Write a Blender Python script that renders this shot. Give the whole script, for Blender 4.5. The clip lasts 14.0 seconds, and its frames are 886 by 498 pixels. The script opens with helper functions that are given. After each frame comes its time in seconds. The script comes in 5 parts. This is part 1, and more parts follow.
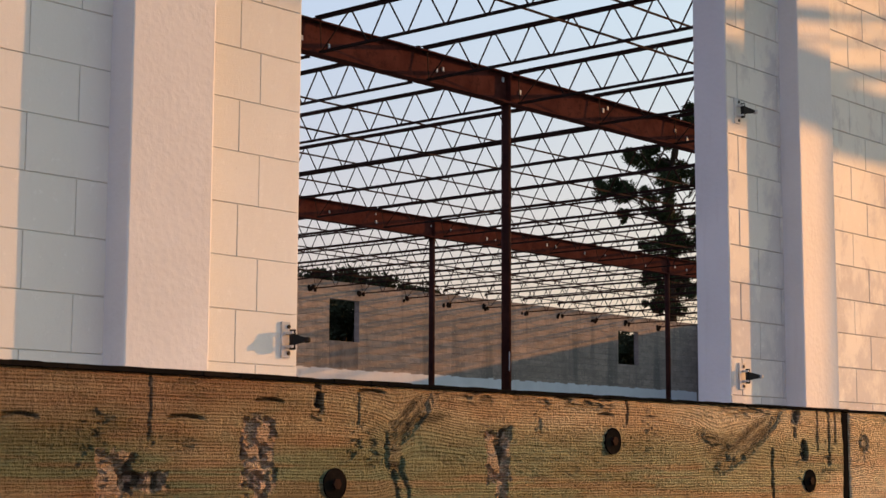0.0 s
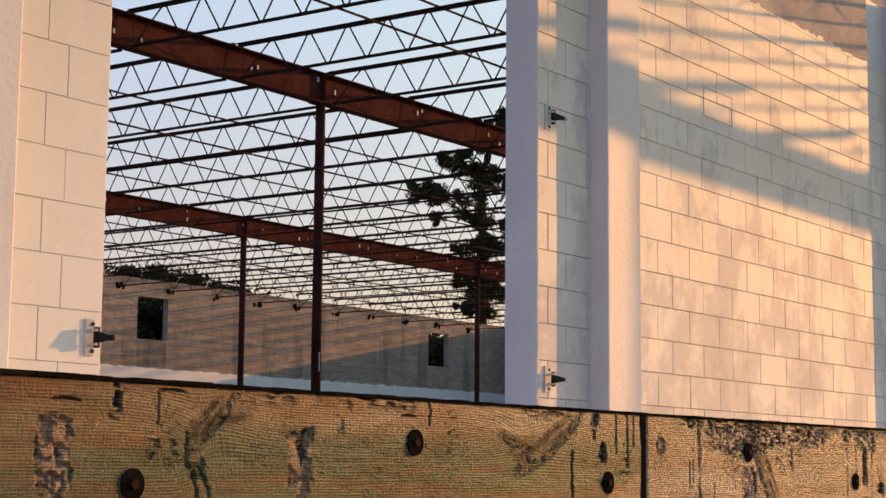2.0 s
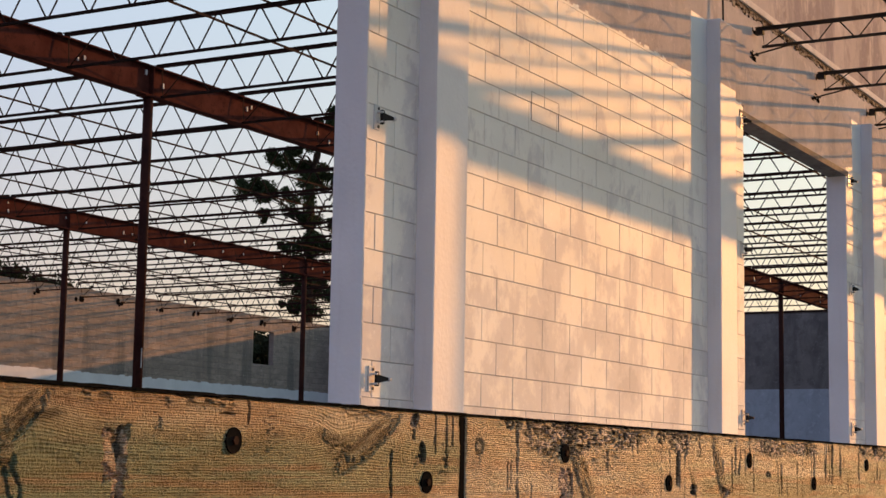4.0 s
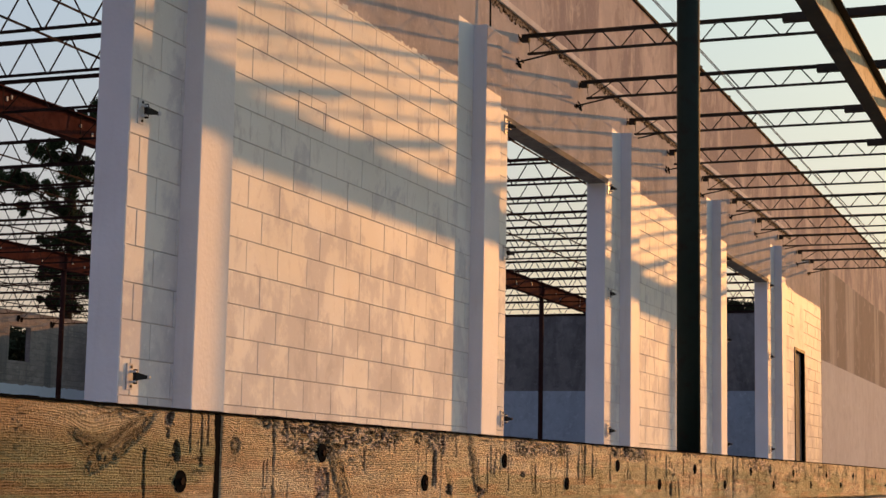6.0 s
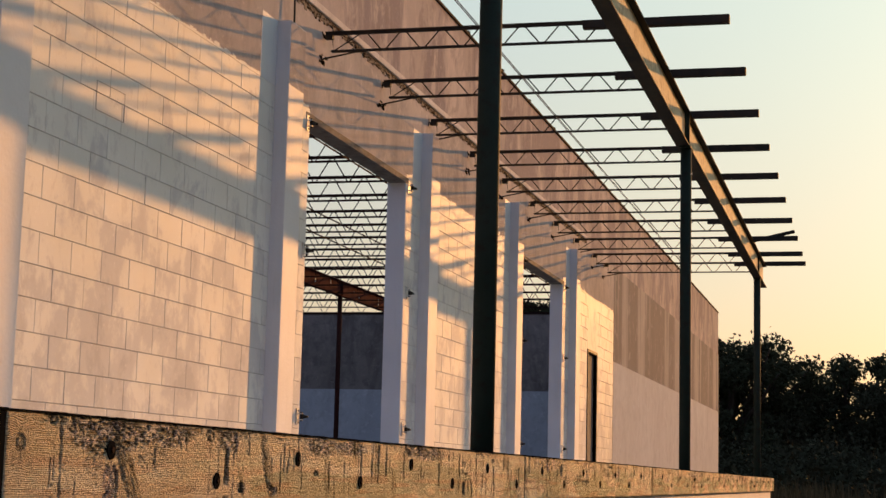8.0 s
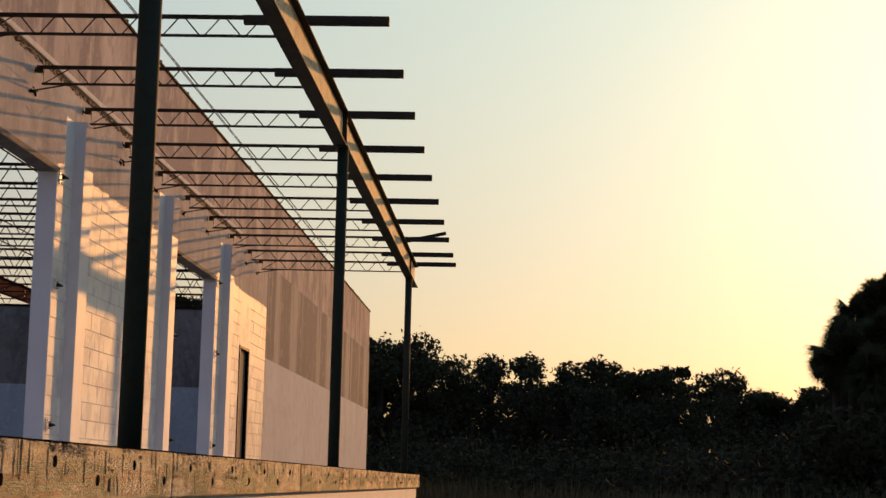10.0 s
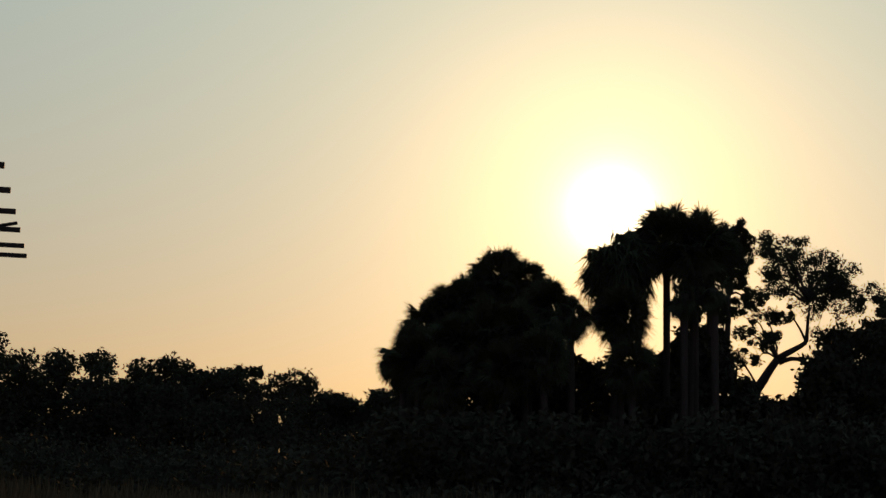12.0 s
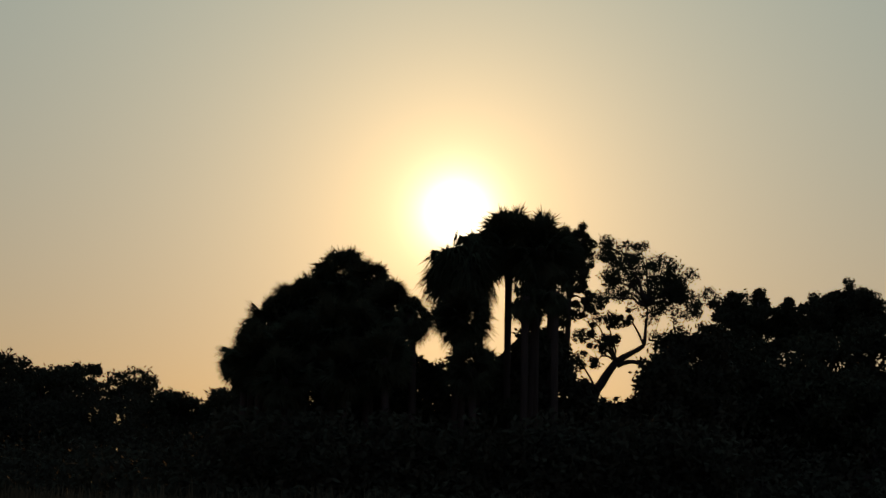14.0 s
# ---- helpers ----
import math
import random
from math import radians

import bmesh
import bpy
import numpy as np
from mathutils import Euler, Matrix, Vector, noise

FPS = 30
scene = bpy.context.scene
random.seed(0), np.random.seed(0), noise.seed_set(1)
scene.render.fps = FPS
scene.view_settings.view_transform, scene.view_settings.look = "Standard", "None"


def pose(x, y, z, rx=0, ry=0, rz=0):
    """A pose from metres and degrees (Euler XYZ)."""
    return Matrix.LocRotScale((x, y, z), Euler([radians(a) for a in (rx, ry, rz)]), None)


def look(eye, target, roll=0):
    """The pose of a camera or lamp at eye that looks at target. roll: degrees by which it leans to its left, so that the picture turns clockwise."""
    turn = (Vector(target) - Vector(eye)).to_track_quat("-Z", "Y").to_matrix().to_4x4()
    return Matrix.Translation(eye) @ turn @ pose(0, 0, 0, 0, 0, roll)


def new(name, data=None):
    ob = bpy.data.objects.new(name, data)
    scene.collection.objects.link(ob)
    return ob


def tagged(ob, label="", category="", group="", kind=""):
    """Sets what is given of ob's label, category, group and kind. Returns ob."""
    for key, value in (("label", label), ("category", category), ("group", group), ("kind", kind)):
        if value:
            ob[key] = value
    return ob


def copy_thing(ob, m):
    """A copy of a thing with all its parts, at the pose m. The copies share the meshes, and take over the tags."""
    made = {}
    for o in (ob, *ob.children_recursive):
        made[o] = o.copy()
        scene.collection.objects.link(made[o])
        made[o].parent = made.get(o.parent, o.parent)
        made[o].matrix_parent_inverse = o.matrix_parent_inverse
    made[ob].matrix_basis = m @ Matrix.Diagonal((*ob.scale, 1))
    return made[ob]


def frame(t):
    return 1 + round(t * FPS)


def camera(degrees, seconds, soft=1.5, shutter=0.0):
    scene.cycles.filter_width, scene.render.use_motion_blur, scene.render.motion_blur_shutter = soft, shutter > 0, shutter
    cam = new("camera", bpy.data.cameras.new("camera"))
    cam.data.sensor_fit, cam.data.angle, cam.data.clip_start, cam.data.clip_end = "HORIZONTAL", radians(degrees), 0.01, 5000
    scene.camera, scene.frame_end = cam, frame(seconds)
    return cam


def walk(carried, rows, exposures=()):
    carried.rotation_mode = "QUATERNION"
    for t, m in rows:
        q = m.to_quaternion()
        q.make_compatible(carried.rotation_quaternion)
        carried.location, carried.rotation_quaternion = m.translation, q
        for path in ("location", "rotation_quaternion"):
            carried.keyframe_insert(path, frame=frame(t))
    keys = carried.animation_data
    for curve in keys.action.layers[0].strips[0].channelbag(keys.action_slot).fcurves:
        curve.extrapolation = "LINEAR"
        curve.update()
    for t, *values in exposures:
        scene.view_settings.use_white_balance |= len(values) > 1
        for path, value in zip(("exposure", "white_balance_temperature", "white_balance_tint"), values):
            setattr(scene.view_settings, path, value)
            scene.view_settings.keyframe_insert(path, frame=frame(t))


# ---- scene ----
cam = camera(29.42, 14.0, soft=1.5)
# seconds, eye x y z, yaw, pitch, roll: a slow pan from a fixed stand
PATH = [
    (0, 0.0719, 0.0512, 1.0498, -48.431, 7.350, 0.238),
    (0.5, 0.0740, 0.0483, 1.0502, -49.951, 7.347, 0.314),
    (1, 0.0756, 0.0451, 1.0501, -51.952, 7.368, 0.354),
    (1.5, 0.0764, 0.0438, 1.0498, -53.511, 7.392, 0.415),
    (2, 0.0780, 0.0430, 1.0499, -54.841, 7.419, 0.480),
    (4.3, 0.0790, 0.0326, 1.0494, -61.866, 7.501, 0.914),
    (4.5, 0.0794, 0.0315, 1.0487, -62.685, 7.526, 0.879),
    (5, 0.0812, 0.0292, 1.0486, -64.874, 7.555, 0.930),
    (5.5, 0.0830, 0.0267, 1.0490, -66.772, 7.581, 0.974),
    (6, 0.0844, 0.0240, 1.0488, -68.725, 7.604, 1.071),
    (6.5, 0.0863, 0.0221, 1.0490, -70.814, 7.633, 1.156),
    (7, 0.0890, 0.0210, 1.0497, -72.636, 7.668, 1.214),
    (7.2, 0.0904, 0.0208, 1.0504, -73.244, 7.669, 1.262),
    (9.3, 0.1052, 0.0286, 1.0514, -82.383, 7.776, 1.322),
    (9.5, 0.1066, 0.0288, 1.0515, -84.028, 7.795, 1.278),
    (10, 0.1104, 0.0277, 1.0515, -87.365, 7.856, 1.362),
    (10.5, 0.1133, 0.0261, 1.0508, -91.016, 7.928, 1.433),
    (11, 0.1144, 0.0228, 1.0507, -94.769, 8.004, 1.578),
    (11.5, 0.1140, 0.0154, 1.0504, -98.588, 8.083, 1.647),
    (12, 0.1114, 0.0058, 1.0503, -101.742, 8.189, 1.630),
    (12.5, 0.1075, -0.0051, 1.0503, -104.099, 8.259, 1.695),
    (13, 0.1022, -0.0170, 1.0504, -105.948, 8.317, 1.744),
    (13.5, 0.0958, -0.0298, 1.0505, -107.620, 8.369, 1.754),
    (14, 0.0888, -0.0429, 1.0508, -107.048, 8.355, 1.796),
]
EXPOSURES = [(0, 0.0), (2, 0.0), (5, -0.14), (6, -0.40), (7, -0.45), (9.5, -0.57), (10, -0.66), (10.5, -0.71), (11, -0.82), (11.5, -1.10), (12.0, -1.28), (12.5, -1.57), (13.3, -1.75), (14, -1.75)]
rows = []
for t, x, y, z, yaw, pitch, roll in PATH:
    a, p = radians(yaw), radians(pitch)
    rows.append((t, look((x, y, z), (x - math.sin(a) * math.cos(p), y + math.cos(a) * math.cos(p), z + math.sin(p)), roll)))
walk(cam, rows, EXPOSURES)

# ---------------------------------------------------------------- light
SUN_AZ, SUN_EL = -17.47, 9.6          # degrees from the wall's line, and above the horizon
SUN = Vector((math.cos(radians(SUN_AZ)) * math.cos(radians(SUN_EL)),
              math.sin(radians(SUN_AZ)) * math.cos(radians(SUN_EL)), math.sin(radians(SUN_EL))))
lamp = bpy.data.lights.new("sun", "SUN")
lamp.energy, lamp.angle, lamp.color = 4.2, radians(0.55), (1.0, 0.432, 0.12)
sun = new("sun", lamp)
sun.matrix_world = look(SUN * 100, (0, 0, 0))


def build_world():
    w = bpy.data.worlds.new("evening_sky")
    scene.world = w
    w.use_nodes = True
    nt = w.node_tree
    N, L = nt.nodes, nt.links
    N.clear()

    def math_(op, a, b=None, c=None):
        n = N.new("ShaderNodeMath")
        n.operation = op
        for i, v in enumerate((a, b, c)):
            if v is None:
                continue
            if isinstance(v, (int, float)):
                n.inputs[i].default_value = v
            else:
                L.new(v, n.inputs[i])
        return n.outputs[0]

    def tint(value, colour):
        n = N.new("ShaderNodeVectorMath")
        n.operation = "SCALE"
        n.inputs[0].default_value = colour
        L.new(value, n.inputs["Scale"])
        return n.outputs[0]

    def plus(a, b):
        n = N.new("ShaderNodeVectorMath")
        L.new(a, n.inputs[0])
        L.new(b, n.inputs[1])
        return n.outputs[0]

    sky = N.new("ShaderNodeTexSky")
    sky.sky_type = "NISHITA"
    sky.sun_disc = False
    sky.sun_elevation = radians(SUN_EL)
    sky.sun_rotation = radians(90 - SUN_AZ)
    sky.air_density, sky.dust_density, sky.ozone_density = 1.0, 0.5, 1.5
    scaled = N.new("ShaderNodeVectorMath")
    scaled.operation = "SCALE"
    L.new(sky.outputs[0], scaled.inputs[0])
    scaled.inputs["Scale"].default_value = SKY
    coord = N.new("ShaderNodeTexCoord")
    norm = N.new("ShaderNodeVectorMath")
    norm.operation = "NORMALIZE"
    L.new(coord.outputs["Generated"], norm.inputs[0])
    dot = N.new("ShaderNodeVectorMath")
    dot.operation = "DOT_PRODUCT"
    L.new(norm.outputs[0], dot.inputs[0])
    dot.inputs[1].default_value = SUN
    angle = math_("ARCCOSINE", math_("MINIMUM", dot.outputs["Value"], 0.999999))
    deg = math_("MULTIPLY", angle, 180 / math.pi)
    sep = N.new("ShaderNodeSeparateXYZ")
    L.new(norm.outputs[0], sep.inputs[0])
    rise = math_("MULTIPLY", math_("ARCSINE", math_("MAXIMUM", sep.outputs[2], 0.0)), 180 / math.pi)

    def blend(fac, a, b):
        n = N.new("ShaderNodeMix")
        n.data_type = "RGBA"
        L.new(fac, n.inputs[0])
        for k, v in ((6, a), (7, b)):
            if isinstance(v, tuple):
                n.inputs[k].default_value = (*v, 1)
            else:
                L.new(v, n.inputs[k])
        return n.outputs[2]

    # hazy evening air: cool above, warm along the horizon on the sun's side
    sunward = math_("EXPONENT", math_("MULTIPLY", deg, -1 / 50))
    low = math_("EXPONENT", math_("MULTIPLY", rise, -1 / HAZE_RISE))
    ramp = N.new("ShaderNodeMapRange")
    ramp.interpolation_type = "SMOOTHSTEP"
    L.new(rise, ramp.inputs[0])
    ramp.inputs[1].default_value, ramp.inputs[2].default_value = 16.0, 62.0
    total = plus(scaled.outputs[0], blend(low, blend(ramp.outputs[0], HAZE_HIGH, ZENITH), blend(sunward, HAZE_LOW, HAZE_SUNWARD)))
    # aureole of the low sun, narrow and wide
    for strength, width, colour in AUREOLE:
        glow = math_("MULTIPLY", math_("EXPONENT", math_("MULTIPLY", deg, -1 / width)), strength)
        total = plus(total, tint(glow, colour))
    bg = N.new("ShaderNodeBackground")
    L.new(total, bg.inputs[0])
    out = N.new("ShaderNodeOutputWorld")
    L.new(bg.outputs[0], out.inputs[0])


SKY = 0.012
HAZE_RISE, HAZE_HIGH, HAZE_LOW, HAZE_SUNWARD = 8.0, (0.386, 0.462, 0.91), (0.444, 0.258, 0.0), (1.538, 0.121, 0.0)
ZENITH = (0.13, 0.20, 0.395)
AUREOLE = [(17.0, 0.55, (1.0, 0.92, 0.75)), (3.72, 4.0, (1.0, 0.567, 0.138)), (1.0, 38.0, (0.413, 1.108, 0.0)), (1.0, 20.0, (0.807, 0.128, 0.487))]
build_world()


# ---------------------------------------------------------------- materials
class Nodes:
    """A short way to write a node material."""

    def __init__(self, name):
        self.m = bpy.data.materials.new(name)
        self.m.use_nodes = True
        self.t = self.m.node_tree
        self.b = self.t.nodes["Principled BSDF"]
        self.where = self.t.nodes.new("ShaderNodeNewGeometry").outputs["Position"]

    def link(self, a, b):
        self.t.links.new(a, b)

    def set(self, socket, v):
        if isinstance(v, (int, float)):
            socket.default_value = v
        elif isinstance(v, tuple):
            socket.default_value = (*v, 1.0) if len(v) == 3 and len(socket.default_value) == 4 else v
        else:
            self.link(v, socket)

    def stretch(self, scale, turn=(0, 0, 0), source=None):
        n = self.t.nodes.new("ShaderNodeMapping")
        self.link(source or self.where, n.inputs[0])
        n.inputs["Scale"].default_value = scale
        n.inputs["Rotation"].default_value = turn
        return n.outputs[0]

    def noise(self, scale, detail=4, rough=0.55, vector=None, warp=0.0):
        n = self.t.nodes.new("ShaderNodeTexNoise")
        self.link(vector or self.where, n.inputs["Vector"])
        n.inputs["Scale"].default_value, n.inputs["Detail"].default_value = scale, detail
        n.inputs["Roughness"].default_value, n.inputs["Distortion"].default_value = rough, warp
        return n.outputs["Fac"]

    def ramp(self, fac, stops):
        n = self.t.nodes.new("ShaderNodeValToRGB")
        e = n.color_ramp.elements
        while len(e) < len(stops):
            e.new(0.5)
        for k, (p, c) in enumerate(stops):
            e[k].position = p
            e[k].color = (c, c, c, 1) if isinstance(c, (int, float)) else (*c, 1)
        self.link(fac, n.inputs[0])
        return n.outputs[0]

    def mix(self, fac, a, b, mode="MIX"):
        n = self.t.nodes.new("ShaderNodeMix")
        n.data_type, n.blend_type = "RGBA", mode
        self.set(n.inputs[0], fac)
        self.set(n.inputs[6], a)
        self.set(n.inputs[7], b)
        return n.outputs[2]

    def calc(self, op, a, b=0.0):
        n = self.t.nodes.new("ShaderNodeMath")
        n.operation = op
        self.set(n.inputs[0], a)
        self.set(n.inputs[1], b)
        return n.outputs[0]

    def random(self):
        return self.t.nodes.new("ShaderNodeObjectInfo").outputs["Random"]

    def island(self):
        return self.t.nodes.new("ShaderNodeNewGeometry").outputs["Random Per Island"]

    def attribute(self, name):
        n = self.t.nodes.new("ShaderNodeAttribute")
        n.attribute_name = name
        return n.outputs

    def done(self, colour, rough=0.7, metal=0.0, bump=None, depth=0.002, spec=0.5):
        self.set(self.b.inputs["Base Color"], colour)
        self.set(self.b.inputs["Roughness"], rough)
        self.set(self.b.inputs["Metallic"], metal)
        self.set(self.b.inputs["Specular IOR Level"], spec)
        if bump is not None:
            n = self.t.nodes.new("ShaderNodeBump")
            n.inputs["Distance"].default_value = depth
            self.link(bump, n.inputs["Height"])
            self.link(n.outputs[0], self.b.inputs["Normal"])
        return self.m


def painted_block():
    n = Nodes("white_painted_block")
    each = n.calc("FRACT", n.calc("ADD", n.random(), n.island()))
    sep = n.t.nodes.new("ShaderNodeSeparateXYZ")
    n.link(n.where, sep.inputs[0])
    c = n.mix(n.ramp(n.noise(1.1, 3), [(0.35, 0.0), (0.7, 1.0)]), (0.71, 0.68, 0.61), (0.78, 0.755, 0.695))
    # thin coats of paint through which the grey blocks show, in sharp-edged patches; splash dirt on the lower courses
    fresh = n.ramp(n.calc("MULTIPLY", sep.outputs[0], 0.1), [(0.45, 1.0), (0.72, 0.0)])
    dirt = n.calc("SUBTRACT", n.calc("MULTIPLY", n.calc("SUBTRACT", 2.75, sep.outputs[2]), 0.07), n.calc("MULTIPLY", fresh, 0.40))
    patch = n.calc("ADD", n.noise(2.3, 8, 0.68, n.stretch((1, 1, 0.8)), 0.25), n.calc("ADD", n.calc("MULTIPLY", n.calc("SUBTRACT", each, 0.22), 0.10), dirt))
    c = n.mix(n.ramp(patch, [(0.53, 0.0), (0.60, 0.62)]), c, (0.51, 0.485, 0.485))
    c = n.mix(n.ramp(patch, [(0.66, 0.0), (0.73, 0.5)]), c, (0.40, 0.39, 0.40))
    c = n.mix(n.calc("MULTIPLY", n.ramp(n.noise(7, 7, 0.72, n.stretch((1.3, 1, 0.6)), 0.2), [(0.55, 0.0), (0.62, 0.45)]), n.calc("SUBTRACT", 1.0, n.calc("MULTIPLY", fresh, 0.8))), c, (0.56, 0.52, 0.485))
    c = n.mix(n.ramp(n.noise(26, 5, 0.7), [(0.60, 0.0), (0.70, 0.4)]), c, (0.90, 0.88, 0.83))
    c = n.mix(n.ramp(n.noise(60, 5, 0.7), [(0.62, 0.0), (0.72, 0.35)]), c, (0.48, 0.43, 0.39))
    # clean paint keeps a sheen, the worn patches are duller
    matt = n.ramp(n.calc("ADD", patch, n.calc("MULTIPLY", n.noise(9, 5, 0.7), 0.08)), [(0.50, 0.60), (0.66, 0.66)])
    return n.done(c, matt, bump=n.mix(0.5, n.noise(260, 3), n.noise(60, 4)), depth=0.0016, spec=0.36)


def painted_smooth():
    n = Nodes("white_painted_concrete")
    c = n.mix(n.ramp(n.noise(1.6, 4), [(0.35, 0.0), (0.7, 1.0)]), (0.635, 0.62, 0.61), (0.72, 0.705, 0.695))
    c = n.mix(n.ramp(n.noise(9, 4, 0.6, n.stretch((1.5, 1.5, 0.2))), [(0.58, 0.0), (0.75, 0.3)]), c, (0.52, 0.49, 0.46))
    return n.done(c, 0.6, bump=n.mix(0.4, n.noise(38, 4, 0.5), n.noise(14, 4, 0.6, n.stretch((1, 1, 0.4)))), depth=0.0032)


def mortar():
    n = Nodes("painted_joint")
    sep = n.t.nodes.new("ShaderNodeSeparateXYZ")
    n.link(n.where, sep.inputs[0])
    filled = n.ramp(n.calc("MULTIPLY", sep.outputs[0], 0.1), [(0.45, 1.0), (0.72, 0.0)])
    c = n.mix(n.noise(14, 3), (0.37, 0.33, 0.30), (0.49, 0.45, 0.41))
    over = n.ramp(n.calc("MULTIPLY", sep.outputs[0], 0.04), [(0.56, 0.0), (0.68, 0.75)])
    return n.done(n.mix(over, n.mix(filled, c, (0.66, 0.64, 0.59)), (0.64, 0.60, 0.55)), 0.8, bump=n.noise(200, 3), depth=0.002)


def raw_concrete(name, a, b, streak, amount):
    n = Nodes(name)
    c = n.mix(n.ramp(n.noise(0.9, 6, 0.6), [(0.3, 0.0), (0.72, 1.0)]), a, b)
    runs = n.noise(1.7, 6, 0.65, n.stretch((1.0, 1.0, 0.28)), 0.5)
    c = n.mix(n.ramp(runs, [(0.46, 0.0), (0.66, amount)]), c, streak)
    c = n.mix(n.ramp(n.noise(3.3, 6, 0.7, None, 0.5), [(0.50, 0.0), (0.62, 0.45)]), c, streak)
    pale = tuple(min(0.8, v * 1.25) for v in b)
    c = n.mix(n.ramp(n.noise(5.5, 6, 0.7, None, 0.8), [(0.56, 0.0), (0.66, 0.5)]), c, pale)
    c = n.mix(n.ramp(n.noise(30, 5, 0.7), [(0.58, 0.0), (0.7, 0.4)]), c, streak)
    return n.done(c, 0.9, bump=n.mix(0.5, n.noise(25, 6, 0.65), n.noise(160, 3)), depth=0.006, spec=0.2)


def streaked_parapet():
    """Peach render with mauve-grey weather streaks that run down it."""
    n = Nodes("weathered_parapet")
    c = n.mix(n.ramp(n.noise(0.8, 5, 0.6), [(0.35, 0.0), (0.7, 1.0)]), (0.45, 0.362, 0.33), (0.62, 0.505, 0.455))
    wide = n.noise(1.0, 6, 0.65, n.stretch((1, 1, 0.5)), 0.6)
    thin = n.noise(5.0, 5, 0.65, n.stretch((1, 1, 0.10)), 0.3)
    c = n.mix(n.ramp(wide, [(0.45, 0.0), (0.55, 0.9)]), c, (0.30, 0.24, 0.245))
    c = n.mix(n.ramp(n.noise(1.6, 7, 0.7, n.stretch((1, 1, 0.6)), 0.8), [(0.52, 0.0), (0.60, 0.7)]), c, (0.67, 0.55, 0.49))
    c = n.mix(n.ramp(thin, [(0.58, 0.0), (0.70, 0.3)]), c, (0.27, 0.215, 0.205))
    c = n.mix(n.ramp(n.noise(2.6, 6, 0.7, None, 0.5), [(0.54, 0.0), (0.64, 0.5)]), c, (0.30, 0.22, 0.20))
    c = n.mix(n.ramp(n.noise(22, 5, 0.7), [(0.56, 0.0), (0.7, 0.4)]), c, (0.68, 0.54, 0.46))
    return n.done(c, 0.9, bump=n.mix(0.5, n.noise(25, 6, 0.65), n.noise(160, 3)), depth=0.006, spec=0.2)


def streaked_panel():
    """Bare concrete with broad dark runs from the wall's head."""
    n = Nodes("streaked_concrete")
    c = n.mix(n.ramp(n.noise(0.9, 6, 0.6), [(0.3, 0.0), (0.72, 1.0)]), (0.40, 0.345, 0.315), (0.52, 0.455, 0.415))
    broad = n.noise(0.75, 4, 0.6, n.stretch((1, 1, 0.05)), 0.2)
    narrow = n.noise(2.6, 5, 0.65, n.stretch((1, 1, 0.07)), 0.3)
    c = n.mix(n.ramp(broad, [(0.47, 0.0), (0.53, 0.85)]), c, (0.19, 0.162, 0.16))
    c = n.mix(n.ramp(narrow, [(0.50, 0.0), (0.60, 0.6)]), c, (0.21, 0.18, 0.175))
    c = n.mix(n.ramp(n.noise(3.0, 6, 0.7, None, 0.5), [(0.55, 0.0), (0.66, 0.5)]), c, (0.60, 0.53, 0.48))
    return n.done(c, 0.9, bump=n.mix(0.5, n.noise(25, 6, 0.65), n.noise(160, 3)), depth=0.006, spec=0.2)


def old_blockwork():
    n = Nodes("old_blockwork")
    t = n.t.nodes.new("ShaderNodeTexBrick")
    swap = n.t.nodes.new("ShaderNodeSeparateXYZ")
    n.link(n.where, swap.inputs[0])
    flat = n.t.nodes.new("ShaderNodeCombineXYZ")
    n.link(n.calc("ADD", swap.outputs[0], swap.outputs[1]), flat.inputs[0])
    n.link(swap.outputs[2], flat.inputs[1])
    n.link(flat.outputs[0], t.inputs["Vector"])
    t.inputs["Scale"].default_value = 1.0
    t.inputs["Brick Width"].default_value, t.inputs["Row Height"].default_value = 0.41, 0.1955
    t.inputs["Mortar Size"].default_value = 0.008
    t.inputs["Color1"].default_value = (0.40, 0.30, 0.235, 1)
    t.inputs["Color2"].default_value = (0.285, 0.215, 0.17, 1)
    t.inputs["Mortar"].default_value = (0.27, 0.215, 0.17, 1)
    c = n.mix(n.ramp(n.noise(0.6, 5), [(0.42, 0.0), (0.65, 0.5)]), t.outputs["Color"], (0.27, 0.225, 0.19))
    c = n.mix(n.ramp(n.noise(1.0, 6, 0.7, n.stretch((0.25, 0.25, 2.6)), 0.6), [(0.5, 0.0), (0.62, 0.6)]), c, (0.22, 0.175, 0.14))
    c = n.mix(n.ramp(n.noise(1.4, 5, 0.6, n.stretch((1, 1, 0.12))), [(0.52, 0.0), (0.64, 0.75)]), c, (0.13, 0.11, 0.095))
    c = n.mix(n.ramp(n.noise(4.5, 6, 0.7, n.stretch((0.7, 0.7, 1.6)), 0.4), [(0.50, 0.0), (0.60, 0.6)]), c, (0.20, 0.155, 0.125))
    c = n.mix(n.ramp(n.noise(9, 6, 0.7), [(0.58, 0.0), (0.68, 0.5)]), c, (0.56, 0.45, 0.36))
    return n.done(c, 0.9, bump=n.calc("SUBTRACT", n.noise(30, 4), t.outputs["Fac"]), depth=0.012)


def steel(name, a, b, rust, rough=0.78, spec=0.12):
    n = Nodes(name)
    c = n.mix(n.ramp(n.noise(3.0, 5), [(0.35, 0.0), (0.7, 1.0)]), a, b)
    c = n.mix(n.ramp(n.noise(13, 5, 0.65), [(0.52, 0.0), (0.7, 0.8)]), c, rust)
    return n.done(c, rough, 0.0, bump=n.noise(70, 4), depth=0.0012, spec=spec)


